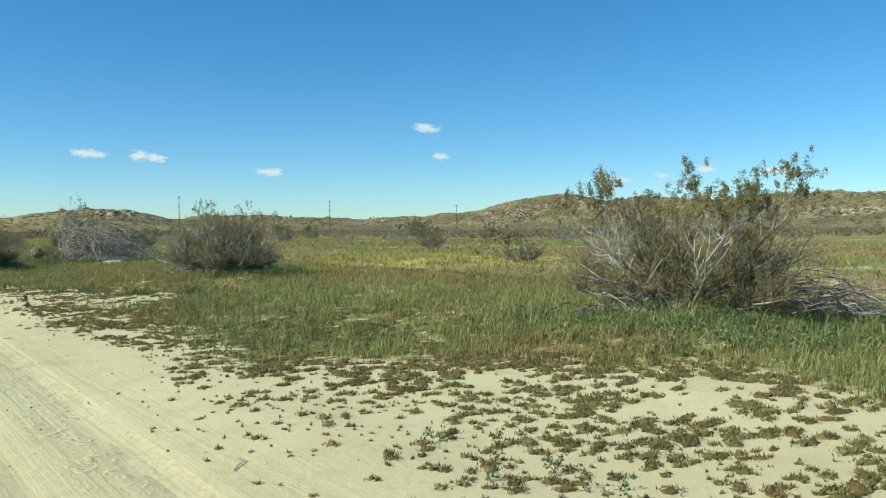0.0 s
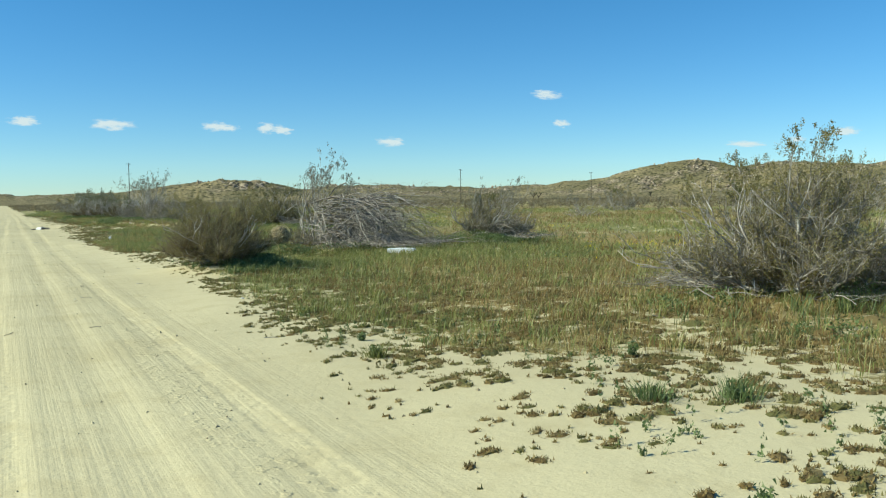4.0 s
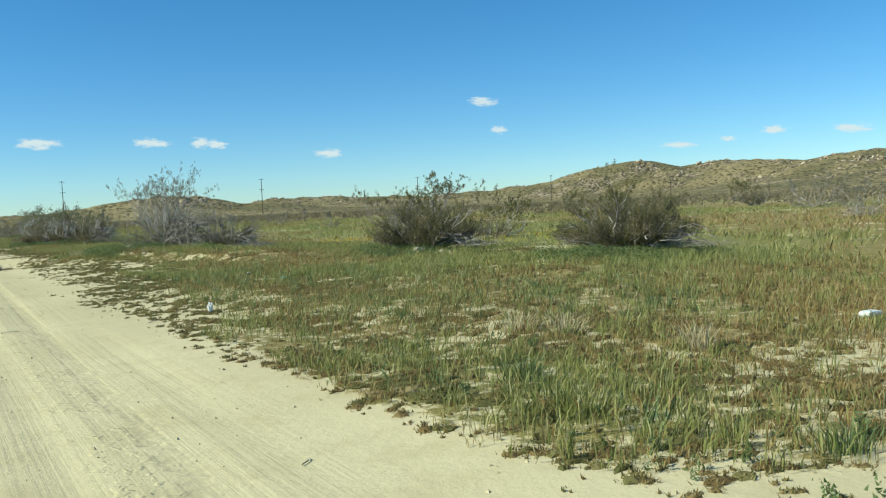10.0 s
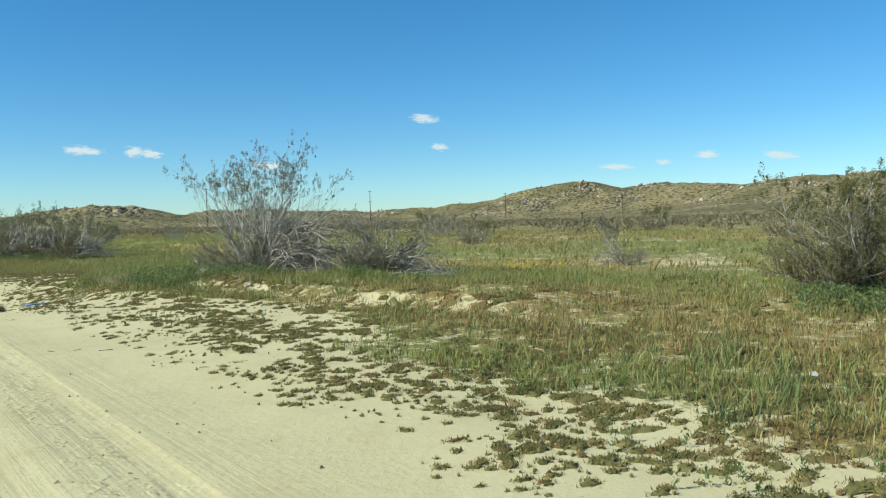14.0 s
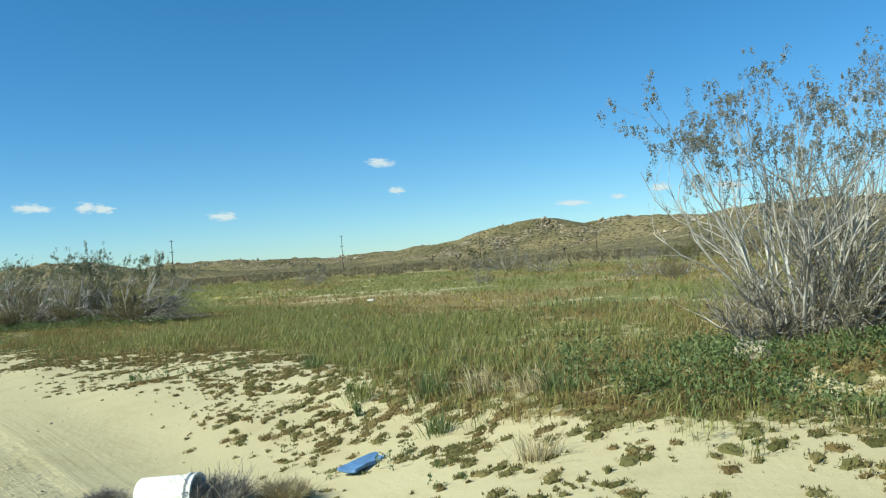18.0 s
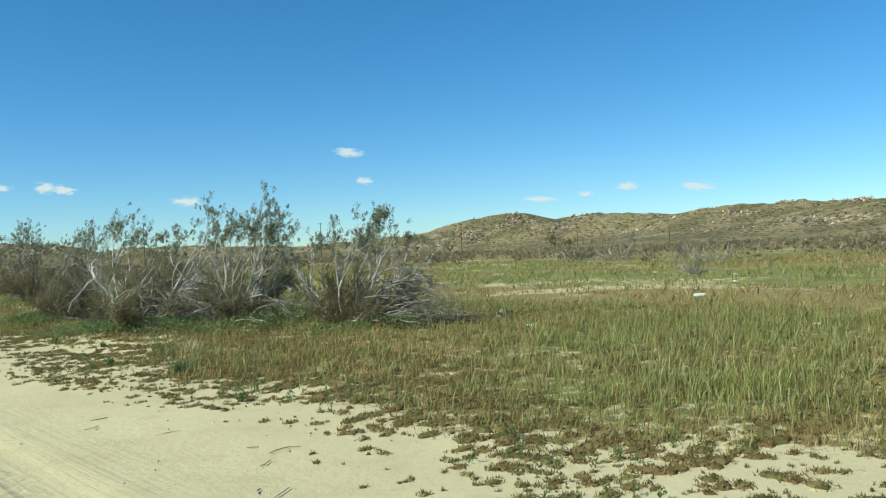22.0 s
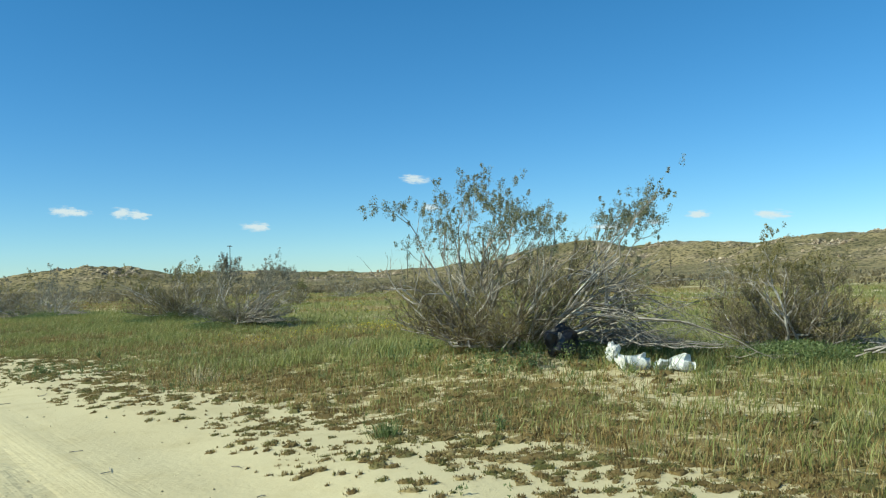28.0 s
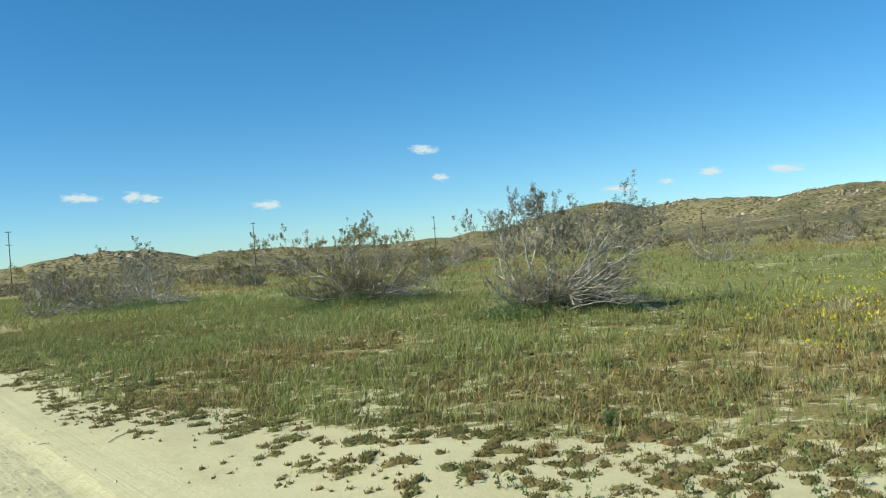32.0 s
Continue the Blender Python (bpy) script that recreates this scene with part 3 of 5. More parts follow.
def heap(seed, length, width, height, count=60, way=(1.0, -0.35), stout=1.0):
    """Fallen dead branches that arch over and trail on the ground."""
    r = random.Random(seed)
    pieces, ends = [], []
    w = Vector((way[0], way[1], 0)).normalized()
    s = Vector((-w.y, w.x, 0))

    def limb(p, d, long, thick, level, k):
        n = 7 if level == 0 else 4 if level == 1 else 3
        for i in range(n):
            t0, t1 = thick * (1 - 0.75 * i / n), thick * (1 - 0.75 * (i + 1) / n)
            d = d + Vector((r.gauss(0, 0.22), r.gauss(0, 0.22), r.gauss(0, 0.16) - 0.15))
            d.normalize()
            q = p + d * (long / n)
            if q.z > height:
                q.z = height + 0.15 * (q.z - height)
                d.z = -0.2
            if q.z < 0.04:
                q.z = 0.04 + 0.06 * r.random()
                d.z = 0.1 * r.random()
            pieces.append((p, q, t0, t1, level, k))
            p = q
            if level < 2 and i > 0 and r.random() < 0.8:
                c = (d + Vector((r.gauss(0, 0.55), r.gauss(0, 0.55), r.gauss(0.1, 0.45)))).normalized()
                limb(p.copy(), c, long * r.uniform(0.3, 0.5), t1 * 0.6, level + 1, k)
        ends.append((p, d.copy(), level))

    for k in range(count):
        start = s * r.gauss(0, width * 0.3) + w * r.uniform(-0.15, 0.25) * length + Vector((0, 0, r.random() ** 1.5 * height * 0.75))
        d = (w * r.uniform(0.5, 1.1) + s * r.gauss(0, 0.4) + Vector((0, 0, r.uniform(0.0, min(0.75, 1.1 * height / length))))).normalized()
        limb(start, d, length * r.uniform(0.4, 0.85), stout * (r.uniform(0.008, 0.017) if r.random() > 0.15 else r.uniform(0.018, 0.028)), 0, k)
    return pieces, ends


def tubes(name, pieces, sides=4):
    """Tapered sticks round the pieces."""
    p = np.array([tuple(a[0]) for a in pieces])
    q = np.array([tuple(a[1]) for a in pieces])
    ra, rb = np.array([a[2] for a in pieces]), np.array([a[3] for a in pieces])
    d = q - p
    d /= np.linalg.norm(d, axis=1, keepdims=True) + 1e-9
    ref = np.where(np.abs(d[:, 2:3]) > 0.9, [[1.0, 0, 0]], [[0, 0, 1.0]])
    u = np.cross(d, ref)
    u /= np.linalg.norm(u, axis=1, keepdims=True)
    v = np.cross(d, u)
    rings = []
    for base, rad in ((p - d * (ra * 0.4)[:, None], ra), (q + d * (rb * 0.4)[:, None], rb)):
        for k in range(sides):
            a = 2 * math.pi * k / sides
            rings.append(base + (u * math.cos(a) + v * math.sin(a)) * rad[:, None])
    verts = np.stack(rings, 1).reshape(-1, 3)
    n = np.arange(len(p))[:, None] * 2 * sides
    k = np.arange(sides)
    quads = np.stack([n + k, n + (k + 1) % sides, n + sides + (k + 1) % sides, n + sides + k], -1).reshape(-1, 4)
    return mesh_np(name, verts, quads)


def leaves(name, ends, seed, per_clump, size, scatter, floor=0.3, low=0.5):
    """Small leaves in loose sprigs at the ends of the shoots."""
    g = np.random.default_rng(seed)
    keep = [a for a in ends if a[2] >= 2 and a[0].z > floor]
    e, d = np.array([tuple(a[0]) for a in keep]), np.array([tuple(a[1]) for a in keep])
    top = smooth(0.3, 0.85, e[:, 2] / e[:, 2].max())
    some = g.random(len(e)) < low + (0.88 - low) * top
    e, d = e[some], d[some]
    d = d * 0.6 + [0, 0, 0.6]
    n = len(e) * per_clump
    wide = np.repeat(g.uniform(0.4, 1.3, (len(e), 1)), per_clump, 0) * scatter
    along = g.uniform(-1.0, 0.55, (n, 1))
    at = np.repeat(e, per_clump, 0) + g.normal(0, 1, (n, 3)) * wide * 0.32 * (1.15 - 0.4 * np.abs(along)) + np.repeat(d, per_clump, 0) * along * wide * 1.7
    return flakes(name, at[at[:, 2] > 0.05], g, size)


def clumps(name, tips, seed, each, size, reach, share, height):
    """Tight upright tufts of leaves at the tips, thick near the top, with clear gaps between them."""
    g = np.random.default_rng(seed)
    e, d, level = np.array([tuple(a[0]) for a in tips]), np.array([tuple(a[1]) for a in tips]), np.array([a[2] for a in tips])
    some = g.random(len(e)) < share * (0.06 + 0.94 * smooth(0.52, 0.78, e[:, 2] / height)) * np.where(level == 0, 0.6, 1.0)
    e, d = e[some], d[some]
    d = d * 0.5 + [0, 0, 0.65]
    d /= np.linalg.norm(d, axis=1, keepdims=True)
    # two or three tufts to a tip
    e = np.concatenate([e, e + g.normal(0, 1.7, e.shape) * reach * [1, 1, 0.7], (e - d * reach * 1.6 + g.normal(0, 1.2, e.shape) * reach)[g.random(len(e)) < 0.6]])
    d = np.concatenate([d, d, np.zeros((len(e) - 2 * len(d), 3)) + [0.1, 0, 1.0]])
    n = len(e) * each
    wide = np.repeat(reach * g.uniform(0.5, 1.25, (len(e), 1)), each, 0)
    along = g.uniform(-1.0, 1.0, (n, 1))
    at = np.repeat(e, each, 0) + g.normal(0, 1, (n, 3)) * wide * 0.42 * (1.15 - 0.75 * np.abs(along)) + np.repeat(d, each, 0) * along * wide * 0.85
    return flakes(name, at, g, size, 0.7)


def twiglets(name, pieces, seed, count):
    """Hair-fine twigs along the shoots, each a thin sliver."""
    g = np.random.default_rng(seed)
    shoots = [a for a in pieces if a[4] >= 3]
    p, q = np.array([tuple(a[0]) for a in shoots]), np.array([tuple(a[1]) for a in shoots])
    i = g.integers(0, len(p), count)
    d = q[i] - p[i]
    d /= np.linalg.norm(d, axis=1, keepdims=True) + 1e-9
    at = p[i] + (q[i] - p[i]) * g.random((count, 1))
    d = d + g.normal(0, 0.55, (count, 3)) + [0, 0, 0.15]
    d /= np.linalg.norm(d, axis=1, keepdims=True)
    w = np.cross(d, g.normal(0, 1, (count, 3)))
    w /= np.linalg.norm(w, axis=1, keepdims=True) + 1e-9
    s = g.uniform(0.05, 0.19, (count, 1))
    wide = g.uniform(0.0016, 0.0036, (count, 1))
    verts = np.stack([at - w * wide, at + w * wide, at + d * s], 1).reshape(-1, 3)
    return mesh_np(name, verts[:, :], None, np.arange(count * 3).reshape(-1, 3))


def flakes(name, at, g, size, up=0.35):
    n = len(at)
    d = g.normal(0, 1, (n, 3)) + [0, 0, up]
    d /= np.linalg.norm(d, axis=1, keepdims=True)
    w = np.cross(d, g.normal(0, 1, (n, 3)))
    w /= np.linalg.norm(w, axis=1, keepdims=True) + 1e-9
    s = size * g.uniform(0.55, 1.3, (n, 1))
    verts = np.stack([at - d * s * 0.45 - w * s * 0.32, at - d * s * 0.3 + w * s * 0.34, at + d * s * 0.75], 1).reshape(-1, 3)
    return mesh_np(name, verts, None, np.arange(n * 3).reshape(-1, 3))


def make_bush(name, x, y, label, seed, height, spread, leaf, body=0.75, fill=24, tufts=(70, 0.022, 0.07, 0.8), inner=26, shoots=40, fine=15000, dead=(), bark=None, tangle=None, lean=(0.35, -0.1), stout=1.0, small=0.022, split=True, group="desert bushes beside the road", **how):
    """Arching limbs with tufted tips over a dense twiggy body, and dead branches fallen about the foot."""
    ob = thing(name, x, y, float(ground_z(x, y)), label, "bush", group)
    pieces, tips = arch(seed, height, spread, lean=lean, stout=stout, **how)
    more, ends = crown(seed + 900, height * body, spread * 0.92, inner, shoots, lean, 0.12, 0.8, stout, True)
    stems = [a for a in pieces if a[4] <= 2] + [a for a in more if a[4] <= 1]
    if split:
        for k in sorted({a[5] for a in stems}):
            part("stem", tubes("stem", [a for a in stems if a[5] == k], 5 if k < 100 else 4), (bark or BARK) if k < 100 else BARK, ob)
    else:
        tagged(part("stem", tubes("stem", stems, 4), bark or BARK, ob), kind="stuff")
    thin = [a for a in pieces if a[4] > 2] + [a for a in more if a[4] > 1]
    tagged(part("twig_tangle", tubes("twig_tangle", thin, 3), tangle or TWIG, ob, "thin brown-grey twigs"), kind="stuff")
    if fine:
        tagged(part("twig_haze", twiglets("twig_haze", more, seed + 7, fine), HAZE, ob, "hair-fine brown twigs"), kind="stuff")
    if fill:
        tagged(part("foliage", leaves("foliage", ends, seed, fill, small, 0.075, 0.12), LEAF_OLIVE if leaf is LEAF_OLIVE else LEAF_BROWN, ob, "small brown-olive leaves inside the bush"), kind="stuff")
    if tufts:
        each, size, reach, share = tufts
        tagged(part("tufted_foliage", clumps("tufted_foliage", tips, seed + 3, each, size, reach, share, height), leaf, ob, "leafy tufts at the tips of the limbs"), kind="stuff")
    for n, d in enumerate(dead):
        dp, _ = heap(seed + 50 + n, *d[2:])
        for k in range(d[5]) if split else (None,):
            h = part("dead_branch", tubes("dead_branch", [a for a in dp if k is None or a[5] == k], 3), DEADWOOD, ob)
            h.location = (d[0], d[1], 0)
            if k is None:
                tagged(h, kind="stuff")
    return ob


# where the bushes stand
for bx, by, br in ((10.1, 7.8, 2.3), (9.3, 23.0, 2.0), (8.2, 39.2, 2.0), (4.25, 34.5, 1.3), (8.0, 75.0, 2.0), (10.2, 72.0, 1.4), (13.1, 61.9, 1.9),
                   (14.2, 54.3, 1.8), (6.6, 102.0, 1.7), (7.9, 100.2, 1.3), (9.0, 98.2, 1.5), (6.7, 107.6, 1.0), (12.2, 114.4, 1.4), (9.3, 116.4, 2.1), (11.6, 133.7, 1.4), (13.0, 143.0, 2.0),
                   (9.6, 166.5, 2.0), (10.8, 156.2, 1.8), (13.0, 38.2, 1.5)):
    BUSHES.append((bx, by, br))


# ---- the ground, one sheet to the horizon ----
def build_ground():
    far = 12.0 * np.cumsum(1.16 ** np.arange(40)) / 12
    far = far * (3200 / far[-1])
    xs = np.concatenate([-9 - far[::-1], np.arange(-9, -4, 0.4), np.arange(-4, 3.2, 0.1), np.arange(3.2, 46, 0.3), 46 + far])
    ys = np.concatenate([-8 - far[::-1], np.arange(-8, 190, 0.7), 190 + far])
    X, Y = np.meshgrid(xs, ys, indexing="ij")
    Z = ground_z(X, Y)
    nx, ny = X.shape
    i = np.arange(nx * ny).reshape(nx, ny)
    quads = np.stack([i[:-1, :-1], i[1:, :-1], i[1:, 1:], i[:-1, 1:]], -1).reshape(-1, 4)
    me = mesh_np("ground", np.stack([X, Y, Z], -1).reshape(-1, 3), quads, None, True)
    road = smooth(2.6, 1.9, X) * smooth(-8.0, -6.0, X)
    for name, values in (("cover", cover_at(X, Y)), ("gold", gold_at(X, Y)), ("bloom", bloom_at(X, Y)), ("road", road)):
        me.attributes.new(name, "FLOAT", "POINT").data.foreach_set("value", values.astype(np.float32).ravel())
    me.materials.append(GROUND)
    return tagged(new("ground", me), "pale sandy ground with green and russet low growth", "ground", kind="structure")


build_ground()


# ---- hills: mounds as bearing, rise, distance and reach seen from one place on the road ----
RIDGE = ((47.0, 2.55, 1430, 95), (45.0, 2.15, 1430, 110), (43.2, 1.65, 1440, 120), (49.5, 2.0, 1410, 120), (51.5, 2.05, 1400, 100),
         (53.0, 2.2, 1380, 95), (55.4, 2.12, 1340, 110), (57.7, 1.7, 1300, 120), (60.3, 2.15, 1250, 110), (62.6, 2.35, 1200, 120),
         (66.0, 2.3, 1150, 150), (71.0, 2.2, 1100, 170), (77.0, 2.0, 1100, 200), (38.5, 1.28, 1500, 60), (40.8, 1.15, 1500, 130),
         (36.0, 0.95, 1600, 150))
KNOLLS = ((14.4, 1.52, 950, 62), (16.8, 1.44, 950, 52), (12.2, 1.38, 960, 55), (19.5, 1.0, 980, 75), (10.0, 1.1, 980, 60),
          (24.0, 1.12, 1600, 170), (28.0, 0.93, 1700, 190), (32.0, 0.74, 1800, 200), (6.0, 0.66, 2200, 260), (-1.5, 0.74, 2300, 110),
          (-3.5, 0.62, 2300, 260), (-9.0, 0.7, 2200, 260))
MOUNDS = RIDGE + KNOLLS


def hill_z(X, Y):
    """Height of the hills and how rocky they are there."""
    Z = np.zeros_like(X)
    for a, rise, dist, reach in MOUNDS:
        a = math.radians(a)
        d2 = (X - dist * math.sin(a)) ** 2 + (Y - 118 - dist * math.cos(a)) ** 2
        Z = np.maximum(Z, (dist * math.tan(math.radians(rise)) + 1.2) * np.exp(-d2 / (2.2 * reach * reach)))
    Z = Z * smooth(650, 800, np.hypot(X, Y - 118))
    rocky = smooth(0.50, 0.68, 0.6 * value_noise(0.8 * X + 0.6 * Y, 0.8 * Y - 0.6 * X, 60, 31) + 0.4 * value_noise(X, Y, 26, 32)) * smooth(3, 14, Z)
    rough = (value_noise(X, Y, 30, 33) - 0.5) * 5 + (value_noise(X, Y, 11, 34) - 0.5) * 2.6 + rocky * (value_noise(X, Y, 6, 35) - 0.4) * 4.5
    return Z + rough * smooth(2, 20, Z) - 0.9 + 1.4 * smooth(0.3, 2.0, Z), rocky


def build_hills():
    az = np.radians(np.arange(-24, 96, 0.2))
    rr = np.concatenate([np.arange(640, 1500, 13.0), np.arange(1500, 2620, 24.0)])
    A, R = np.meshgrid(az, rr, indexing="ij")
    X, Y = R * np.sin(A), 118 + R * np.cos(A)
    Z, rocky = hill_z(X, Y)
    nx, ny = X.shape
    i = np.arange(nx * ny).reshape(nx, ny)
    quads = np.stack([i[:-1, :-1], i[:-1, 1:], i[1:, 1:], i[1:, :-1]], -1).reshape(-1, 4)
    me = mesh_np("hills", np.stack([X, Y, Z], -1).reshape(-1, 3), quads, None, False)
    me.attributes.new("rock", "FLOAT", "POINT").data.foreach_set("value", rocky.astype(np.float32).ravel())
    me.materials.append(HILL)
    tagged(new("hills", me), "low dry brown hills with rocky outcrops", "hill", kind="structure")


build_hills()


def boulders():
    """Rough blocks piled on the rocky crests."""
    g = np.random.default_rng(36)
    n = 60000
    a, d = np.radians(g.uniform(6, 84, n)), g.uniform(760, 1650, n)
    x, y = d * np.sin(a), 118 + d * np.cos(a)
    z, rocky = hill_z(x, y)
    ok = (g.random(n) < (rocky * smooth(6, 20, z)) ** 2 * 0.8 * smooth(0.5, 0.7, value_noise(x, y, 18, 37))) & (z > 5)
    x, y, z = x[ok][:2600], y[ok][:2600], z[ok][:2600]
    bm = bmesh.new()
    bmesh.ops.create_icosphere(bm, subdivisions=1, radius=1.0)
    ball, tri = np.array([v.co[:] for v in bm.verts]), np.array([[v.index for v in f.verts] for f in bm.faces])
    bm.free()
    n = len(x)
    s = g.uniform(0.7, 2.6, (n, 1, 1)) * g.uniform(0.6, 1.2, (n, 1, 3)) * g.uniform(0.75, 1.2, (n, len(ball), 1))
    verts = ball[None] * s + np.stack([x, y, z + 0.3], 1)[:, None, :]
    me = mesh_np("boulders", verts.reshape(-1, 3), None, (tri[None] + (np.arange(n) * len(ball))[:, None, None]).reshape(-1, 3))
    me.materials.append(BOULDER)
    tagged(new("boulders", me), "tan boulders piled on the hills", "boulders", kind="stuff")


BOULDER = island_material("tan_boulders", [(0.0, (0.20, 0.155, 0.105)), (0.5, (0.37, 0.29, 0.19)), (1.0, (0.52, 0.43, 0.31))], 0.95, 0.1)
boulders()


# ---- clouds, small and far off ----
def cloud_material():
    m = bpy.data.materials.new("thin_white_cloud")
    m.use_nodes = True
    nt = m.node_tree
    nt.nodes.clear()
    out = nt.nodes.new("ShaderNodeOutputMaterial")
    tc = nt.nodes.new("ShaderNodeTexCoord")
    info = nt.nodes.new("ShaderNodeObjectInfo")
    shift = nt.nodes.new("ShaderNodeVectorMath")
    shift.operation = "ADD"
    nt.links.new(tc.outputs["Object"], shift.inputs[0])
    roll = nt.nodes.new("ShaderNodeCombineXYZ")
    nt.links.new(calc(nt, "MULTIPLY", info.outputs["Random"], 40.0), roll.inputs[0])
    nt.links.new(roll.outputs[0], shift.inputs[1])
    n = noise_node(nt, 2.2, 5.0, 0.6, shift.outputs[0])
    ball = nt.nodes.new("ShaderNodeTexGradient")
    ball.gradient_type = "SPHERICAL"
    nt.links.new(tc.outputs["Object"], ball.inputs[0])
    a = calc(nt, "ADD", calc(nt, "MULTIPLY", ball.outputs["Fac"], 1.15), calc(nt, "MULTIPLY", calc(nt, "SUBTRACT", n.outputs[0], 0.5), 1.5))
    alpha = span(nt, a, 0.22, 0.85, 0.0, 0.92)
    e = nt.nodes.new("ShaderNodeEmission")
    e.inputs[0].default_value, e.inputs[1].default_value = (0.93, 0.96, 1.0, 1), 0.70
    clear = nt.nodes.new("ShaderNodeBsdfTransparent")
    mx = nt.nodes.new("ShaderNodeMixShader")
    nt.links.new(alpha, mx.inputs[0])
    nt.links.new(clear.outputs[0], mx.inputs[1])
    nt.links.new(e.outputs[0], mx.inputs[2])
    nt.links.new(mx.outputs[0], out.inputs[0])
    return m


CLOUD = cloud_material()
for az, rise, wide, tall, tilt in ((34.80, 6.98, 1.25, 0.34, 6), (12.6, 5.0, 0.9, 0.36, 0), (13.5, 4.9, 0.8, 0.25, 0), (16.0, 4.9, 1.0, 0.42, 0), (17.0, 4.75, 0.8, 0.3, 0), (24.26, 3.98, 1.1, 0.36, 2),
                                  (35.81, 5.05, 0.7, 0.28, 8), (53.4, 3.92, 0.95, 0.30, 3), (57.9, 3.7, 1.3, 0.34, 5), (6.3, 5.0, 1.5, 0.42, 0), (47.6, 3.35, 1.5, 0.22, 2),
                                  (50.6, 3.55, 0.6, 0.2, 4), (1.2, 5.1, 1.1, 0.36, 0)):
    bm = bmesh.new()
    bmesh.ops.create_grid(bm, x_segments=8, y_segments=4, size=1.0)
    for v in bm.verts:
        v.co.z = 0.25 * (1 - v.co.x ** 2) * (1 - v.co.y ** 2)
    a, e = math.radians(az), math.radians(rise)
    at = Vector((math.sin(a) * math.cos(e), math.cos(a) * math.cos(e), math.sin(e))) * 4300 + Vector((0, 60, 1.5))
    me = bpy.data.meshes.new("cloud")
    bm.to_mesh(me)
    me.materials.append(CLOUD)
    c = tagged(new("cloud", me), "small white fair-weather cloud low over the hills", "cloud", kind="structure")
    c.matrix_world = look(at, (0, 60, 1.5), tilt) @ pose(0, 0, 0, 0, 180, 0) @ Matrix.Diagonal((4300 * math.radians(wide * 1.2), 4300 * math.radians(tall * 1.25), 30, 1))
    c.visible_shadow = False


# ---- growth on the ground ----
def scatter_points(count, x0, x1, y0, y1, keep, seed):
    g = np.random.default_rng(seed)
    x, y = g.uniform(x0, x1, count), g.uniform(y0, y1, count)
    ok = g.random(count) < keep(x, y)
    return x[ok], y[ok], g


def blades(name, x, y, g, height, width, material, label, bend=0.35, lift=0.0, head=False, category="grass"):
    """Single upright blades, each with a bend; with a head, widest near the tip."""
    n = len(x)
    z = ground_z(x, y) + lift - 0.01
    a = g.uniform(0, 2 * math.pi, n)
    h = height(x, y) * g.uniform(0.5, 1.3, n)
    w = width * g.uniform(0.7, 1.3, n)
    tip = g.normal(0, bend, (n, 2)) * h[:, None] + np.stack([0.12 * h, 0 * h], 1)
    k = 0.66 if head else 0.4
    base = np.stack([x, y, z], 1)
    mid = base + np.stack([tip[:, 0] * 0.4, tip[:, 1] * 0.4, h * k], 1)
    top = base + np.stack([tip[:, 0], tip[:, 1], h], 1)
    side = np.stack([np.cos(a) * w / 2, np.sin(a) * w / 2, 0 * w], 1)
    verts = np.stack([base, mid + side, top, mid - side], 1).reshape(-1, 3)
    me = mesh_np(name, verts, np.arange(n * 4).reshape(-1, 4))
    me.materials.append(material)
    return tagged(new(name, me), label, category, kind="stuff")


def near_bush(x, y, reach=1.25):
    k = np.zeros(len(x))
    for bx, by, br in BUSHES:
        k = np.maximum(k, np.exp(-(((x - bx) ** 2 + (y - by) ** 2) / (br * reach) ** 2) ** 2))
    return k


def tall_at(x, y):
    return 0.035 + 0.07 * smooth(0.3, 0.8, cover_at(x, y)) + 0.10 * value_noise(x, y, 3.0, 41) ** 1.4 + 0.04 * smooth(5, 9, x) + 0.07 * lush_at(x, y)


def tufts(count, x0, x1, y0, y1, keep, seed, each, wide):
    """Blades gathered in tufts."""
    x, y, g = scatter_points(count, x0, x1, y0, y1, keep, seed)
    n = len(x) * each
    r = np.repeat(g.uniform(0.5, 1.5, len(x)), each) * wide
    return np.repeat(x, each) + g.normal(0, 1, n) * r, np.repeat(y, each) + g.normal(0, 1, n) * r, g


c_green = lambda x, y: (smooth(0.42, 0.78, cover_at(x, y)) * (1 - 0.72 * gold_at(x, y)) * (1 - 0.7 * np.clip(bloom_at(x, y), 0, 1)) * smooth(0.12, 0.5, value_noise(x, y, 1.3, 42)))
c_gold = lambda x, y: (smooth(0.42, 0.78, cover_at(x, y)) * (0.12 + 0.88 * gold_at(x, y)) * smooth(0.12, 0.5, value_noise(x, y, 1.1, 43)))
x, y, g = tufts(56000, 2.6, 15, 2, 150, c_green, 51, 7, 0.06)
blades("green_grass", x, y, g, tall_at, 0.0095, GRASS_GREEN, "green spring grass thick over the sandy meadow", 0.32, head=True)
x, y, g = tufts(76000, 2.6, 15, 2, 150, c_gold, 52, 7, 0.07)
blades("russet_grass", x, y, g, lambda x, y: 0.75 * tall_at(x, y), 0.009, GRASS_GOLD, "straw and russet dry grass in patches of the meadow", 0.32, head=True)
x, y, g = tufts(30000, 15, 50, 6, 215, c_green, 53, 5, 0.08)
blades("green_grass", x, y, g, lambda x, y: tall_at(x, y) * 1.1, 0.03, GRASS_FAR, "green grass over the far meadow", 0.5)
x, y, g = tufts(30000, 15, 50, 6, 215, c_gold, 54, 5, 0.08)
blades("russet_grass", x, y, g, lambda x, y: tall_at(x, y), 0.03, GRASS_GOLD, "straw and russet grass over the far meadow", 0.5)
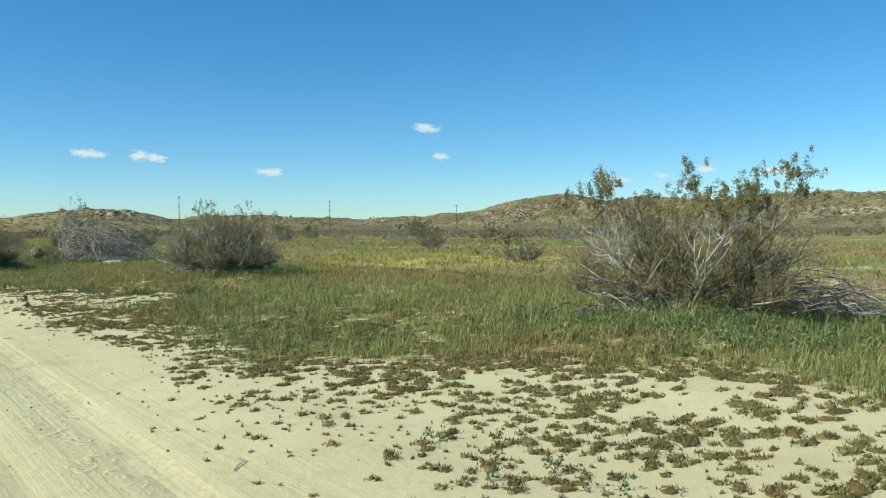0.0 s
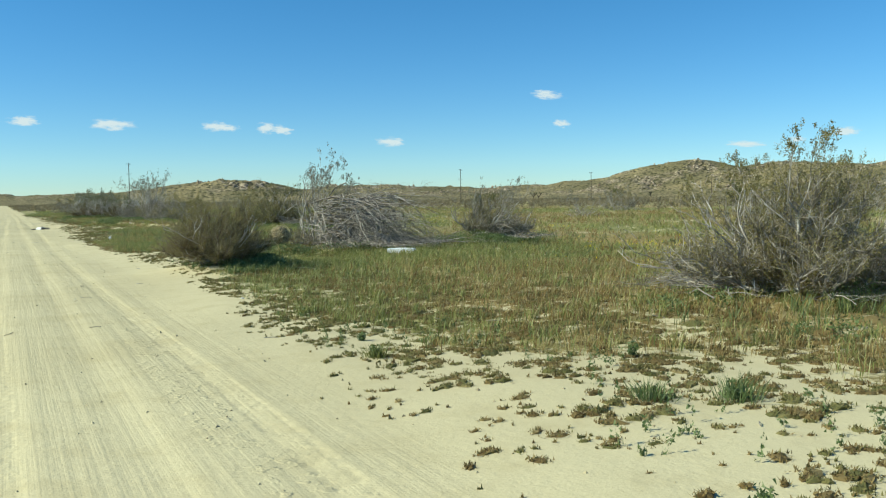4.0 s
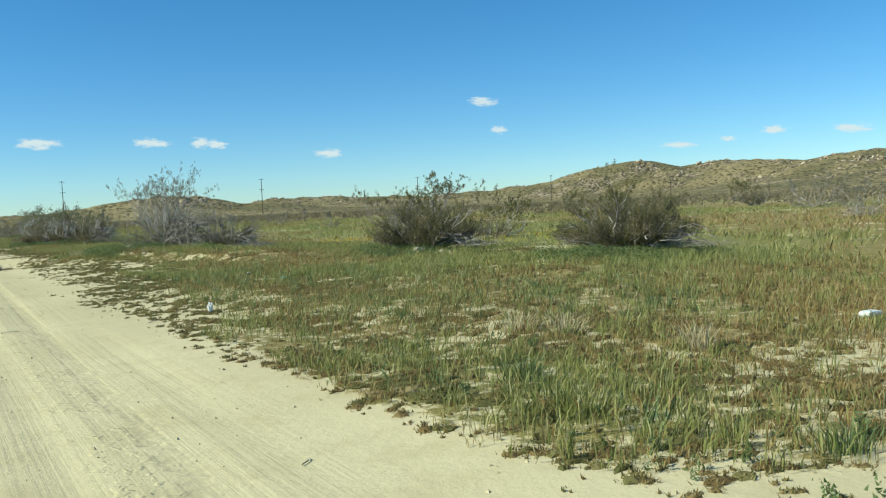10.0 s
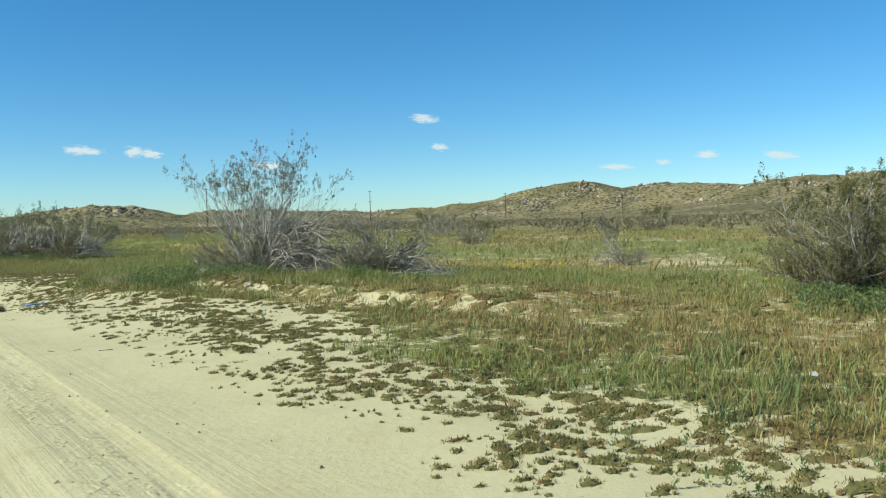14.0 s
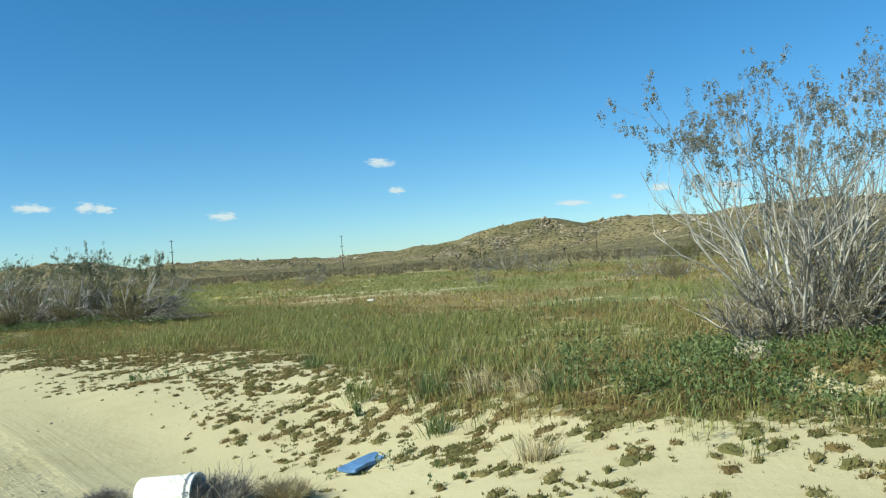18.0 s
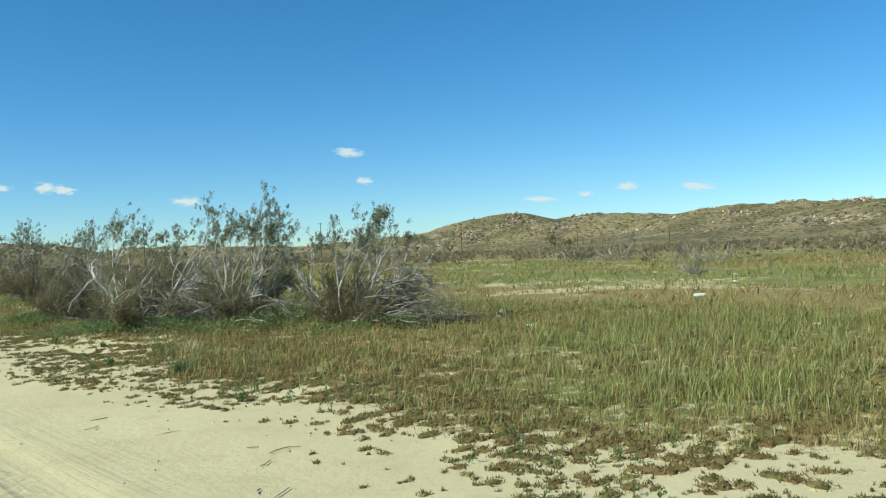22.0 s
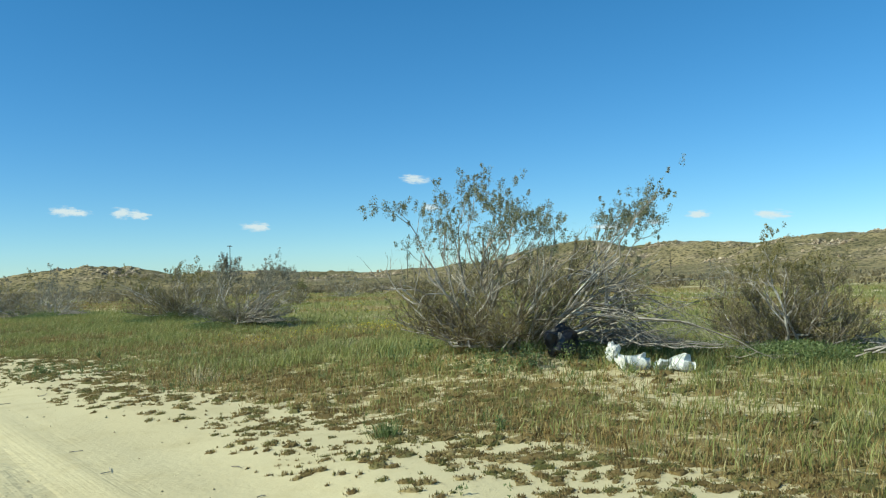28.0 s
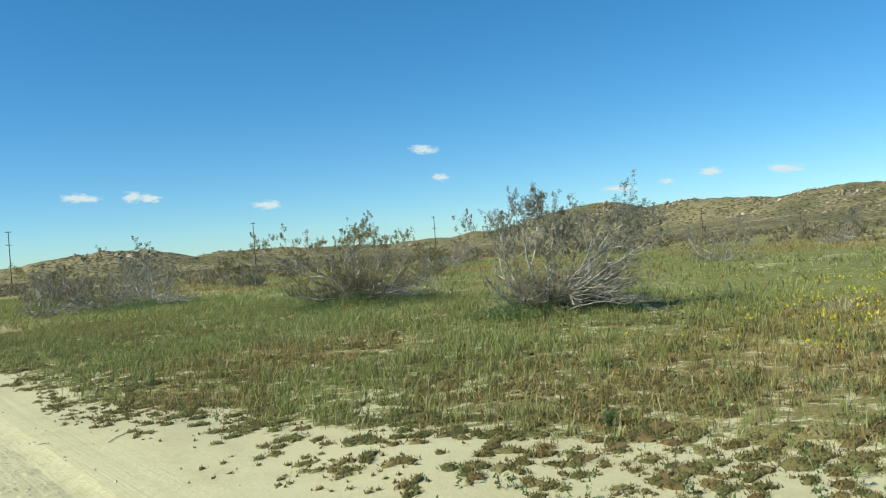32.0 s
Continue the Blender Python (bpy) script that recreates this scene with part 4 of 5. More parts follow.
x, y, g = scatter_points(50000, 5, 15, 148, 200, lambda x, y: c_green(x, y) + c_gold(x, y), 55)
blades("green_grass", x, y, g, tall_at, 0.03, GRASS_FAR, "green grass farther along the road", 0.5)
# full tufts of taller grass
lush = lambda x, y: smooth(0.36, 0.7, cover_at(x, y)) * smooth(0.5, 0.72, 0.6 * value_noise(x, y, 2.6, 46) + 0.4 * value_noise(x, y, 0.9, 47) + 0.22 * lush_at(x, y)) * (1 - 0.6 * gold_at(x, y))
x, y, g = tufts(26000, 2.5, 13, 2, 150, lush, 57, 16, 0.045)
blades("grass_tufts", x, y, g, lambda x, y: 0.09 + 0.10 * value_noise(x, y, 1.8, 48) + 0.06 * lush_at(x, y), 0.010, GRASS_FAR, "full tufts of taller green grass", 0.28, head=True)
# pale taller stalks standing over the rest
x, y, g = scatter_points(130000, 3.0, 16, 2, 150, lambda x, y: smooth(0.4, 0.8, cover_at(x, y)) * smooth(0.45, 0.66, value_noise(x, y, 2.2, 44) + 0.2 * lush_at(x, y)) * (1 - 0.65 * gold_at(x, y)), 56)
blades("grass_stalks", x, y, g, lambda x, y: 0.13 + 0.12 * value_noise(x, y, 3.0, 45), 0.0075, GRASS_GREEN, "taller pale green grass stalks over the meadow", 0.15, head=True)

# leafy weeds round the feet of the bushes and in damp strips
strip = lambda x, y: smooth(0.58, 0.75, value_noise(x, y * 0.5, 4.2, 61)) * smooth(0.4, 0.7, cover_at(x, y))
x, y, g = tufts(22000, 3.4, 18, 2, 160, lambda x, y: np.clip(0.6 * near_bush(x, y) + 0.4 * strip(x, y), 0, 1) * smooth(0.1, 0.3, cover_at(x, y)), 62, 12, 0.05)
blades("blue_green_weeds", x, y, g, lambda x, y: 0.10 + 0.20 * value_noise(x, y, 1.5, 63), 0.011, WEED, "leafy blue-green weeds round the bushes", 0.4, category="weeds")

g = np.random.default_rng(64)
ring_x, ring_y = [], []
for bx, by, br in BUSHES:
    a, u = g.uniform(0, 2 * math.pi, 620), np.sqrt(g.random(620)) * br * 1.15
    ring_x.append(bx - 0.2 * br + u * np.cos(a))
    ring_y.append(by - 0.15 * br + u * np.sin(a))
x, y = np.concatenate(ring_x), np.concatenate(ring_y)
ok = (value_noise(x, y, 1.0, 65) > 0.45) & (x > 3.6) & (g.random(len(x)) > 0.85 * patches(x, y, GOLD)) & (cover_at(x, y) > 0.4)
x, y = x[ok], y[ok]
tall = 0.08 + 0.32 * value_noise(x, y, 1.2, 66) ** 1.5
n = 34
at = np.stack([np.repeat(x, n) + g.normal(0, 0.07, len(x) * n), np.repeat(y, n) + g.normal(0, 0.07, len(x) * n), np.repeat(ground_z(x, y), n) + np.repeat(tall, n) * g.random(len(x) * n) ** 0.7 + 0.01], 1)
me = flakes("green_weeds", at, g, 0.034, 0.8)
me.materials.append(WEED)
tagged(new("green_weeds", me), "lush leafy green weeds at the feet of the bushes", "weeds", kind="stuff")

# small upright leafy weeds along the shoulder
x, y, g = scatter_points(5500, 2.2, 6.5, 2, 150, lambda x, y: smooth(0.2, 1.0, x - road_edge(y)) * smooth(3.2, 2.0, x - road_edge(y)) * smooth(0.5, 0.72, value_noise(x, y, 1.6, 67)), 68)
n, k = len(x), 22
tall, rise = g.uniform(0.05, 0.17, n), g.random((n, k))
lean = g.normal(0, 0.25, (n, 2, 1))
at = np.stack([x[:, None] + lean[:, 0] * rise * tall[:, None] + g.normal(0, 0.014, (n, k)), y[:, None] + lean[:, 1] * rise * tall[:, None] + g.normal(0, 0.014, (n, k)), ground_z(x, y)[:, None] + rise * tall[:, None] + 0.008], -1).reshape(-1, 3)
me = flakes("shoulder_weeds", at, g, 0.024, 1.4)
me.materials.append(WEED)
tagged(new("shoulder_weeds", me), "small upright green weeds on the sandy shoulder", "weeds", kind="stuff")

# low fuzzy cushions on the sand shoulder, small and loose by the road, wider and closer towards the grass
def cushions(name, count, x0, x1, wide, fuzz, seed, label, most):
    def mask(x, y):
        first = road_edge(y)
        part_way = (x - first + 0.6 * (value_noise(x, y, 1.3, 71) - 0.5)) / np.maximum(grass_edge(y) - first, 0.5)
        clump = smooth(0.34, 0.60, 0.5 * value_noise(x, y, 0.9, 72) + 0.5 * value_noise(x, y, 0.35, 74))
        return smooth(-0.1, 0.36, part_way) * (0.18 + 0.82 * clump)

    x, y, g = scatter_points(count, x0, x1, 2, 150, mask, seed)
    m = len(x)
    part_way = np.clip((x - road_edge(y)) / np.maximum(grass_edge(y) - road_edge(y), 0.5), 0, 1.2)
    r = (0.013 + wide * g.random(m) ** 1.9) * (0.5 + 0.6 * part_way)
    long, turn = g.uniform(1.0, 1.8, m), g.normal(0.3, 0.5, m)
    hump = 0.008 + 0.15 * r
    russet = g.random(m) < 0.16 + 0.6 * gold_at(x, y)

    def spot(k, u, a):
        du, dv = u * np.cos(a) * r[k] * long[k], u * np.sin(a) * r[k]
        return x[k] + du * np.cos(turn[k]) - dv * np.sin(turn[k]), y[k] + du * np.sin(turn[k]) + dv * np.cos(turn[k])

    # uneven domes: a rim in the sand, a shoulder ring and a top
    k = np.repeat(np.arange(m), 17)
    ring = np.tile(np.array([1.0] * 8 + [0.58] * 8 + [0.0]), m)
    a = np.tile(np.concatenate([np.arange(8), np.arange(8) + 0.5, [0]]) * math.pi / 4, m) + g.normal(0, 0.16, m * 17)
    u = ring * g.uniform(0.45, 1.15, m * 17)
    px, py = spot(k, u, a)
    up = np.where(ring == 1, -0.006, hump[k] * np.where(ring == 0, 1.0, 0.8) * g.uniform(0.6, 1.2, m * 17))
    dome = np.stack([px, py, ground_z(px, py) + up], 1)
    e = np.arange(8)
    f = (e + 1) % 8
    faces = np.concatenate([np.stack([e, f, e + 8], 1), np.stack([f, f + 8, e + 8], 1), np.stack([e + 8, f + 8, np.full(8, 16)], 1)])
    tris = (np.arange(m)[:, None, None] * 17 + faces[None]).reshape(-1, 3)
    # short fuzz standing out of them
    each = np.clip(11000 * r * r * long, 9, most).astype(int)
    k = np.repeat(np.arange(m), each)
    n = len(k)
    u, a = np.sqrt(g.random(n)) * (1 + 0.14 * g.normal(0, 1, n)), g.uniform(0, 2 * math.pi, n)
    px, py = spot(k, u, a)
    at = np.stack([px, py, ground_z(px, py) + hump[k] * np.clip(1 - u * u, 0, 1) * 0.85], 1)
    d = np.stack([g.normal(0, 0.6, n), g.normal(0, 0.6, n), g.uniform(0.4, 1.2, n)], 1)
    d /= np.linalg.norm(d, axis=1, keepdims=True)
    w = np.stack([-d[:, 1], d[:, 0], g.normal(0, 0.2, n)], 1)
    w /= np.linalg.norm(w, axis=1, keepdims=True)
    s = fuzz * g.uniform(0.6, 1.5, (n, 1)) * (0.7 + 3.0 * r[k])[:, None]
    spikes = np.stack([at - w * s * 0.22, at + w * s * 0.22, at + d * s], 1).reshape(-1, 3)
    me = mesh_np(name, np.concatenate([dome, spikes]), None, np.concatenate([tris, len(dome) + np.arange(n * 3).reshape(-1, 3)]))
    for kind in (MAT_PLANT, MAT_RUSSET):
        me.materials.append(kind)
    which = np.concatenate([np.repeat(russet, 24), russet[k] ^ (g.random(n) < 0.22)]).astype(np.int32)
    me.polygons.foreach_set("material_index", which)
    tagged(new(name, me), label, "plants", kind="stuff")


cushions("low_mat_plants", 84000, 1.6, 7.4, 0.105, 0.026, 73, "low olive and russet cushion plants dotted over the sand", 46)
cushions("low_mat_plants", 22000, 7.4, 15, 0.17, 0.050, 77, "low olive cushion plants between the grass", 14)
x, y, g = scatter_points(330000, 4, 32, 4, 160, lambda x, y: bloom_at(x, y) ** 1.3 * smooth(0.35, 0.6, value_noise(x, y, 0.7, 76)), 75)
z = ground_z(x, y) + g.uniform(0.02, 0.12, len(x))
me = flakes("yellow_flowers", np.stack([x, y, z], 1), g, np.where(x > 9, 0.052, 0.03)[:, None], 2.0)
me.materials.append(FLOWER)
tagged(new("yellow_flowers", me), "small yellow wildflowers in patches of the meadow", "flowers", kind="stuff")


# ---- far scrub between the meadow and the hills ----
def scrub():
    def keep(x, y):
        d = np.hypot(x, y - 60)
        right = smooth(32, 75, x + 14 * (value_noise(x, y, 25, 81) - 0.5) + np.clip((y - 150) * 0.12, -6, 14))
        left = smooth(-10, -16, x) * smooth(60, 90, y)
        ahead = smooth(165, 210, y) * smooth(3.5, 7, np.abs(x + 2))
        return np.maximum(np.maximum(right, left), ahead) * (0.25 + 0.75 * smooth(0.3, 0.6, value_noise(x, y, 12, 82))) * smooth(1100, 500, d)

    g = np.random.default_rng(83)
    n = 30000
    d = 30 + 700 * g.random(n) ** 1.2
    a = np.radians(g.uniform(-22, 95, n))
    x, y = d * np.sin(a), 60 + d * np.cos(a)
    x2, y2 = g.uniform(30, 110, 5000), g.uniform(-10, 230, 5000)
    x, y = np.concatenate([x, x2]), np.concatenate([y, y2])
    ok = g.random(len(x)) < keep(x, y)
    x, y = x[ok][:8000], y[ok][:8000]
    n, k = len(x), 40
    h = g.uniform(0.5, 1.4, n)
    w = h * g.uniform(0.7, 1.2, n)
    u = g.normal(0, 1, (n, k, 3))
    u /= np.linalg.norm(u, axis=2, keepdims=True)
    u *= g.random((n, k, 1)) ** 0.4
    at = np.stack([x[:, None] + u[..., 0] * w[:, None], y[:, None] + u[..., 1] * w[:, None], ground_z(x, y)[:, None] + h[:, None] * (0.5 + 0.5 * u[..., 2])], -1).reshape(-1, 3)
    far = np.repeat(np.hypot(x, y - 60), k)
    d3 = g.normal(0, 1, (n * k, 3)) + [0, 0, 0.9]
    d3 /= np.linalg.norm(d3, axis=1, keepdims=True)
    s = (0.11 + 0.0010 * far)[:, None] * g.uniform(0.6, 1.3, (n * k, 1))
    wv = np.cross(d3, g.normal(0, 1, (n * k, 3)))
    wv /= np.linalg.norm(wv, axis=1, keepdims=True)
    verts = np.stack([at - d3 * s - wv * s * 0.34, at - d3 * s * 0.8 + wv * s * 0.34, at + d3 * s], 1).reshape(-1, 3)
    me = mesh_np("far_scrub", verts, None, np.arange(len(verts)).reshape(-1, 3))
    me.materials.append(SCRUB)
    tagged(new("far_scrub", me), "grey-brown desert scrub before the hills", "scrub", kind="stuff")


scrub()

# ---- the bushes ----
HEAP = (1.0, -0.35)
GREEN_TUFT, OLIVE_TUFT, THIN_TUFT = (60, 0.021, 0.065, 0.95), (40, 0.022, 0.055, 0.75), (26, 0.018, 0.05, 0.6)
make_bush("creosote_bush", 10.1, 7.8, "broad olive-brown creosote bush with dead branches at its foot", 101, 2.15, 4.2, LEAF_BROWN, 0.82, 26, (70, 0.024, 0.075, 0.85), 46, 40, 22000,
          [(0.6, -1.0, 2.2, 2.4, 0.7, 40, (0.9, -0.7)), (-1.0, 0.4, 1.5, 1.4, 0.4, 16, (-0.8, -0.6))], limbs=11)
make_bush("creosote_bush", 8.95, 23.5, "rounded grey-brown creosote bush with a dark dead core", 102, 1.95, 3.6, LEAF_BROWN, 0.92, 20, (34, 0.02, 0.055, 0.6), 58, 46, 26000,
          [(0.2, -0.4, 1.7, 2.0, 0.9, 60, (1.0, -0.6), 0.7), (-0.3, 0.5, 1.7, 1.5, 0.8, 40, (-0.8, 0.9), 0.7), (0.0, 0.0, 1.5, 1.8, 1.5, 50, (0.6, -0.8), 0.7)], tangle=DEADWOOD, limbs=12, high=60, stout=1.1)
make_bush("dead_bush", 8.0, 39.3, "fallen dead bush, a heap of bleached arching branches", 143, 2.7, 3.2, LEAF_GREY, 0.5, 0, (44, 0.02, 0.06, 0.6), 18, 26, 5000,
          [(0.5, -0.2, 3.9, 1.9, 1.75, 190, (1.0, -0.95), 1.25)], tangle=DEADWOOD, limbs=16, low=36, high=70, lean=(0.7, -0.5), kink=0.24, lift=0.02, stout=0.95)
make_bush("brown_bush", 4.05, 34.5, "fine-twigged brown-olive bush at the road's sandy edge", 104, 1.55, 2.6, LEAF_BROWN, 0.95, 46, (52, 0.014, 0.07, 0.75), 46, 50, 34000, small=0.0135, limbs=9, high=60, stout=0.7)
make_bush("grey_bush", 8.45, 74.85, "tall thin grey bush with dead branches bowed to the ground", 105, 3.25, 3.7, LEAF_GREY, 0.66, 0, (34, 0.02, 0.055, 0.8), 34, 38, 11000,
          [(0.3, -0.9, 2.6, 1.9, 1.5, 100, (0.75, -1.0), 1.15), (0.7, 0.0, 2.0, 1.6, 1.2, 30, (1.0, -0.3), 0.9)], bark=BARK_WHITE, tangle=DEADWOOD, limbs=32, low=42, high=82, kink=0.14, lift=0.05, stout=0.8, lean=(0.15, -0.1))
make_bush("grey_bush", 10.2, 72.0, "low grey-brown bush with dead wood", 106, 1.5, 2.6, LEAF_GREY, 0.9, 8, THIN_TUFT, 30, 36, 9000, [(0.1, -0.5, 1.8, 1.8, 0.7, 40, (1.0, -0.6))], tangle=DEADWOOD, limbs=10)
make_bush("creosote_bush", 13.1, 61.9, "dense olive creosote bush with twiggy base", 107, 2.15, 3.7, LEAF_OLIVE, 0.84, 30, OLIVE_TUFT, 50, 40, 20000, [(0.4, -0.9, 1.9, 2.2, 0.6, 30, (0.8, -0.6))], limbs=9)
make_bush("creosote_bush", 14.2, 54.3, "dense dark olive creosote bush in the meadow", 108, 1.85, 3.7, LEAF_OLIVE, 0.92, 32, OLIVE_TUFT, 52, 40, 20000, [(0.2, -0.7, 1.8, 2.2, 0.5, 26, (0.8, -0.6))], limbs=8, high=60)
make_bush("creosote_bush", 6.6, 102.0, "tall creosote bush with bare white limbs and leafy tops", 109, 2.5, 4.3, LEAF_GREEN, 0.68, 18, (58, 0.021, 0.065, 1.0), 32, 38, 18000,
          [(0.1, -0.5, 1.9, 1.7, 1.0, 50, (0.8, -0.9), 0.9)], bark=BARK_WHITE, limbs=17, low=15, high=48, stout=1.15, lean=(0.7, -0.45), kink=0.21, lift=0.03, sprawl=(140, 118, 20, -60))
make_bush("creosote_bush", 7.9, 100.2, "upright creosote bush with white limbs and leafy tops", 120, 2.45, 2.4, LEAF_GREEN, 0.62, 16, GREEN_TUFT, 22, 36, 11000,
          [(0.1, -0.4, 1.6, 1.5, 0.9, 24, (0.9, -0.8), 0.85)], bark=BARK_WHITE, limbs=12, low=28, high=60, stout=1.0, lean=(0.5, -0.35), kink=0.2, lift=0.04)
make_bush("creosote_bush", 9.0, 98.2, "creosote bush leaning over a heap of bleached limbs", 110, 2.1, 3.0, LEAF_GREEN, 0.68, 16, GREEN_TUFT, 28, 38, 13000,
          [(0.3, -0.6, 1.9, 2.0, 1.0, 54, (1.0, -0.7), 0.85)], bark=BARK_WHITE, limbs=13, low=18, high=48, stout=1.05, lean=(0.7, -0.45), kink=0.2, lift=0.03, sprawl=(-40, 10))
make_bush("creosote_bush", 12.2, 114.4, "low olive-brown bush beside the wide creosote", 119, 1.8, 3.0, LEAF_BROWN, 0.85, 18, OLIVE_TUFT, 34, 36, 12000, [(0.2, -0.7, 2.0, 2.0, 0.7, 30, (0.9, -0.6))], limbs=9)
make_bush("brown_bush", 6.7, 107.6, "small brown twiggy bush in green weeds", 111, 1.25, 1.9, LEAF_BROWN, 0.9, 30, (40, 0.015, 0.05, 0.6), 30, 36, 16000, small=0.016, limbs=7, stout=0.7)
make_bush("creosote_bush", 8.85, 116.9, "wide creosote bush with pale branches and leafy tops", 112, 2.7, 4.9, LEAF_GREEN, 0.76, 20, (58, 0.021, 0.065, 0.9), 40, 38, 20000,
          [(0.5, -1.1, 2.2, 2.2, 1.2, 54, (0.9, -0.8)), (0.9, -0.6, 1.5, 1.2, 1.6, 26, (0.5, -0.9), 1.2)], limbs=20, low=22, high=62, stout=1.1, lean=(0.45, -0.3), kink=0.22, lift=0.07)
make_bush("grey_bush", 11.6, 133.7, "grey bush blown over, pale branches and a few leafy tips", 113, 2.2, 3.7, LEAF_GREY, 0.62, 6, (44, 0.024, 0.07, 0.9), 26, 34, 9000, [(0.1, -0.4, 1.7, 1.6, 0.8, 38, (0.9, -0.6))], tangle=DEADWOOD, limbs=15, low=15, high=50, lean=(0.7, -0.45), kink=0.2, lift=0.05)
make_bush("creosote_bush", 13.0, 143.2, "olive-brown creosote bush with pale dead wood below", 114, 2.45, 5.6, LEAF_BROWN, 0.85, 18, (40, 0.03, 0.075, 0.8), 36, 32, 9000, [(0, -0.7, 1.9, 2.2, 0.5, 26, HEAP)], limbs=9)
make_bush("creosote_bush", 9.6, 166.5, "dark olive bush along the road", 115, 2.5, 5.0, LEAF_BROWN, 0.85, 16, (24, 0.05, 0.09, 0.8), 30, 28, 6000, limbs=8)
first = make_bush("creosote_bush", 10.8, 156.2, "grey-brown bush with bleached dead branches", 116, 2.25, 4.0, LEAF_GREY, 0.8, 10, (14, 0.05, 0.08, 0.7), 15, 14, 2500, [(0, -0.6, 2.0, 2.2, 0.6, 22, HEAP)], tangle=DEADWOOD, split=False, limbs=5)
make_bush("grey_bush", 13.0, 38.2, "grey-brown bush with dead branches combed over in the grass", 121, 1.75, 3.0, LEAF_GREY, 0.85, 10, THIN_TUFT, 34, 38, 12000, [(0.1, -0.3, 1.9, 1.7, 0.9, 44, (0.9, -0.8), 0.8)], tangle=DEADWOOD, limbs=10, low=25, high=60, lean=(0.5, -0.4))
second = make_bush("creosote_bush", 31.0, 30.0, "thin grey bush among the grass", 117, 1.85, 2.8, LEAF_GREY, 0.8, 10, (14, 0.045, 0.07, 0.7), 15, 14, 2500, [(0.2, -0.5, 1.8, 1.8, 0.7, 16, HEAP)], tangle=DEADWOOD, split=False, limbs=5)
third = make_bush("creosote_bush", 21.3, 24.4, "small dark olive bush in the meadow", 118, 1.4, 2.0, LEAF_OLIVE, 0.9, 16, (14, 0.05, 0.08, 0.7), 15, 16, 2500, split=False, limbs=4)
# more bushes of the same kinds: in the meadow, far out, and left of the road ahead
MEADOW_BUSHES = ((third, 30.6, 44.0, 1.25, 40), (first, 28.5, 142.0, 0.8, 20), (second, 28.4, 103.0, 0.6, 80), (first, 29.5, 93.5, 0.7, 150), (third, 26.8, 90.0, 0.9, 200),
                 (second, 17.9, 71.4, 0.7, 130), (second, 19.6, 18.4, 1.25, 300), (second, 25.0, 16.5, 1.0, 10), (third, 19.0, 66.5, 1.1, 100), 
                 (second, 19.5, 150.0, 0.7, 330))
FAR_BUSHES = ((first, 34.0, 130.0, 0.8, 220), (first, 17.0, 182.0, 0.9, 60), (second, 13.0, 188.0, 1.0, 140), (third, 22.0, 172.0, 1.3, 20), (first, 33.0, 60.0, 0.8, 280),
              (third, 36.0, 78.0, 1.2, 70), (first, 38.0, 108.0, 0.8, 30), (third, 26.0, 158.0, 1.2, 250), (first, 44.0, 70.0, 0.9, 12), (third, 48.0, 96.0, 1.3, 75),
              (first, 46.0, 120.0, 1.0, 190), (second, 43.0, 145.0, 0.9, 260), (third, 52.0, 128.0, 1.5, 310), (first, 50.0, 52.0, 1.0, 100), (second, 42.0, 36.0, 0.9, 205),
              (third, 57.0, 84.0, 1.5, 15), (first, 38.0, 172.0, 1.0, 130), (third, 33.0, 190.0, 1.5, 222), (second, 24.0, 200.0, 1.0, 33), (first, 9.7, 158.6, 1.25, 115),
              (second, 7.0, 157.8, 0.95, 40))
LEFT_BUSHES = ((third, -9.5, 205.0, 1.6, 20), (first, -13.5, 190.0, 1.0, 75), (third, -18.0, 216.0, 1.8, 140), (third, -7.5, 238.0, 1.6, 250), (first, -23.0, 232.0, 1.2, 310),
               (third, -13.0, 262.0, 2.0, 45), (third, -5.5, 330.0, 2.0, 170))
for source, x, y, scale, turn in MEADOW_BUSHES + FAR_BUSHES + LEFT_BUSHES:
    m = pose(x, y, float(ground_z(x, y)), 0, 0, turn) @ Matrix.Diagonal((scale, scale, scale, 1))
    copy_thing(source, m)


# ---- poles along the far road ----
def pole(x, y, base, top, arms, label):
    ob = thing("utility_pole", x, y, base, label, "utility pole", "utility poles across the plain")
    h = top - base
    bm = bmesh.new()
    bmesh.ops.create_cone(bm, cap_ends=True, segments=10, radius1=0.24, radius2=0.15, depth=h, matrix=pose(0, 0, h / 2))
    part("shaft", bm, POLE, ob)
    for z in arms:
        bm = bmesh.new()
        bmesh.ops.create_cube(bm, size=1.0, matrix=pose(0, 0.2, h - z) @ Matrix.Diagonal((2.4, 0.14, 0.16, 1)))
        bmesh.ops.bevel(bm, geom=bm.edges[:], offset=0.02, segments=1, affect="EDGES")
        arm = part("crossarm", bm, POLE, ob)
        for s in (-1.05, -0.4, 0.4, 1.05):
            bm = bmesh.new()
            bmesh.ops.create_cone(bm, cap_ends=True, segments=8, radius1=0.07, radius2=0.05, depth=0.3, matrix=pose(s, 0.2, h - z + 0.22))
            part("insulator", bm, POLE, arm)
    return ob


POLE = plain("dark_weathered_pole_wood", (0.10, 0.08, 0.065), 0.9, 0.1, 3.0, 0.3)
for x, y, base, top in ((62, 515, 0.3, 24.0), (157.9, 483.5, 0.3, 21.7), (242.1, 459.0, 0.3, 19.7), (324.0, 439.7, 0.3, 17.8), (420.5, 435.0, 0.2, 16.8), (503.0, 421.5, 0.2, 13.2), (-40, 612, 0.2, 26.0)):
    pole(x, y, base, top, (0.5, 6.0), "dark wooden utility pole far across the scrub")


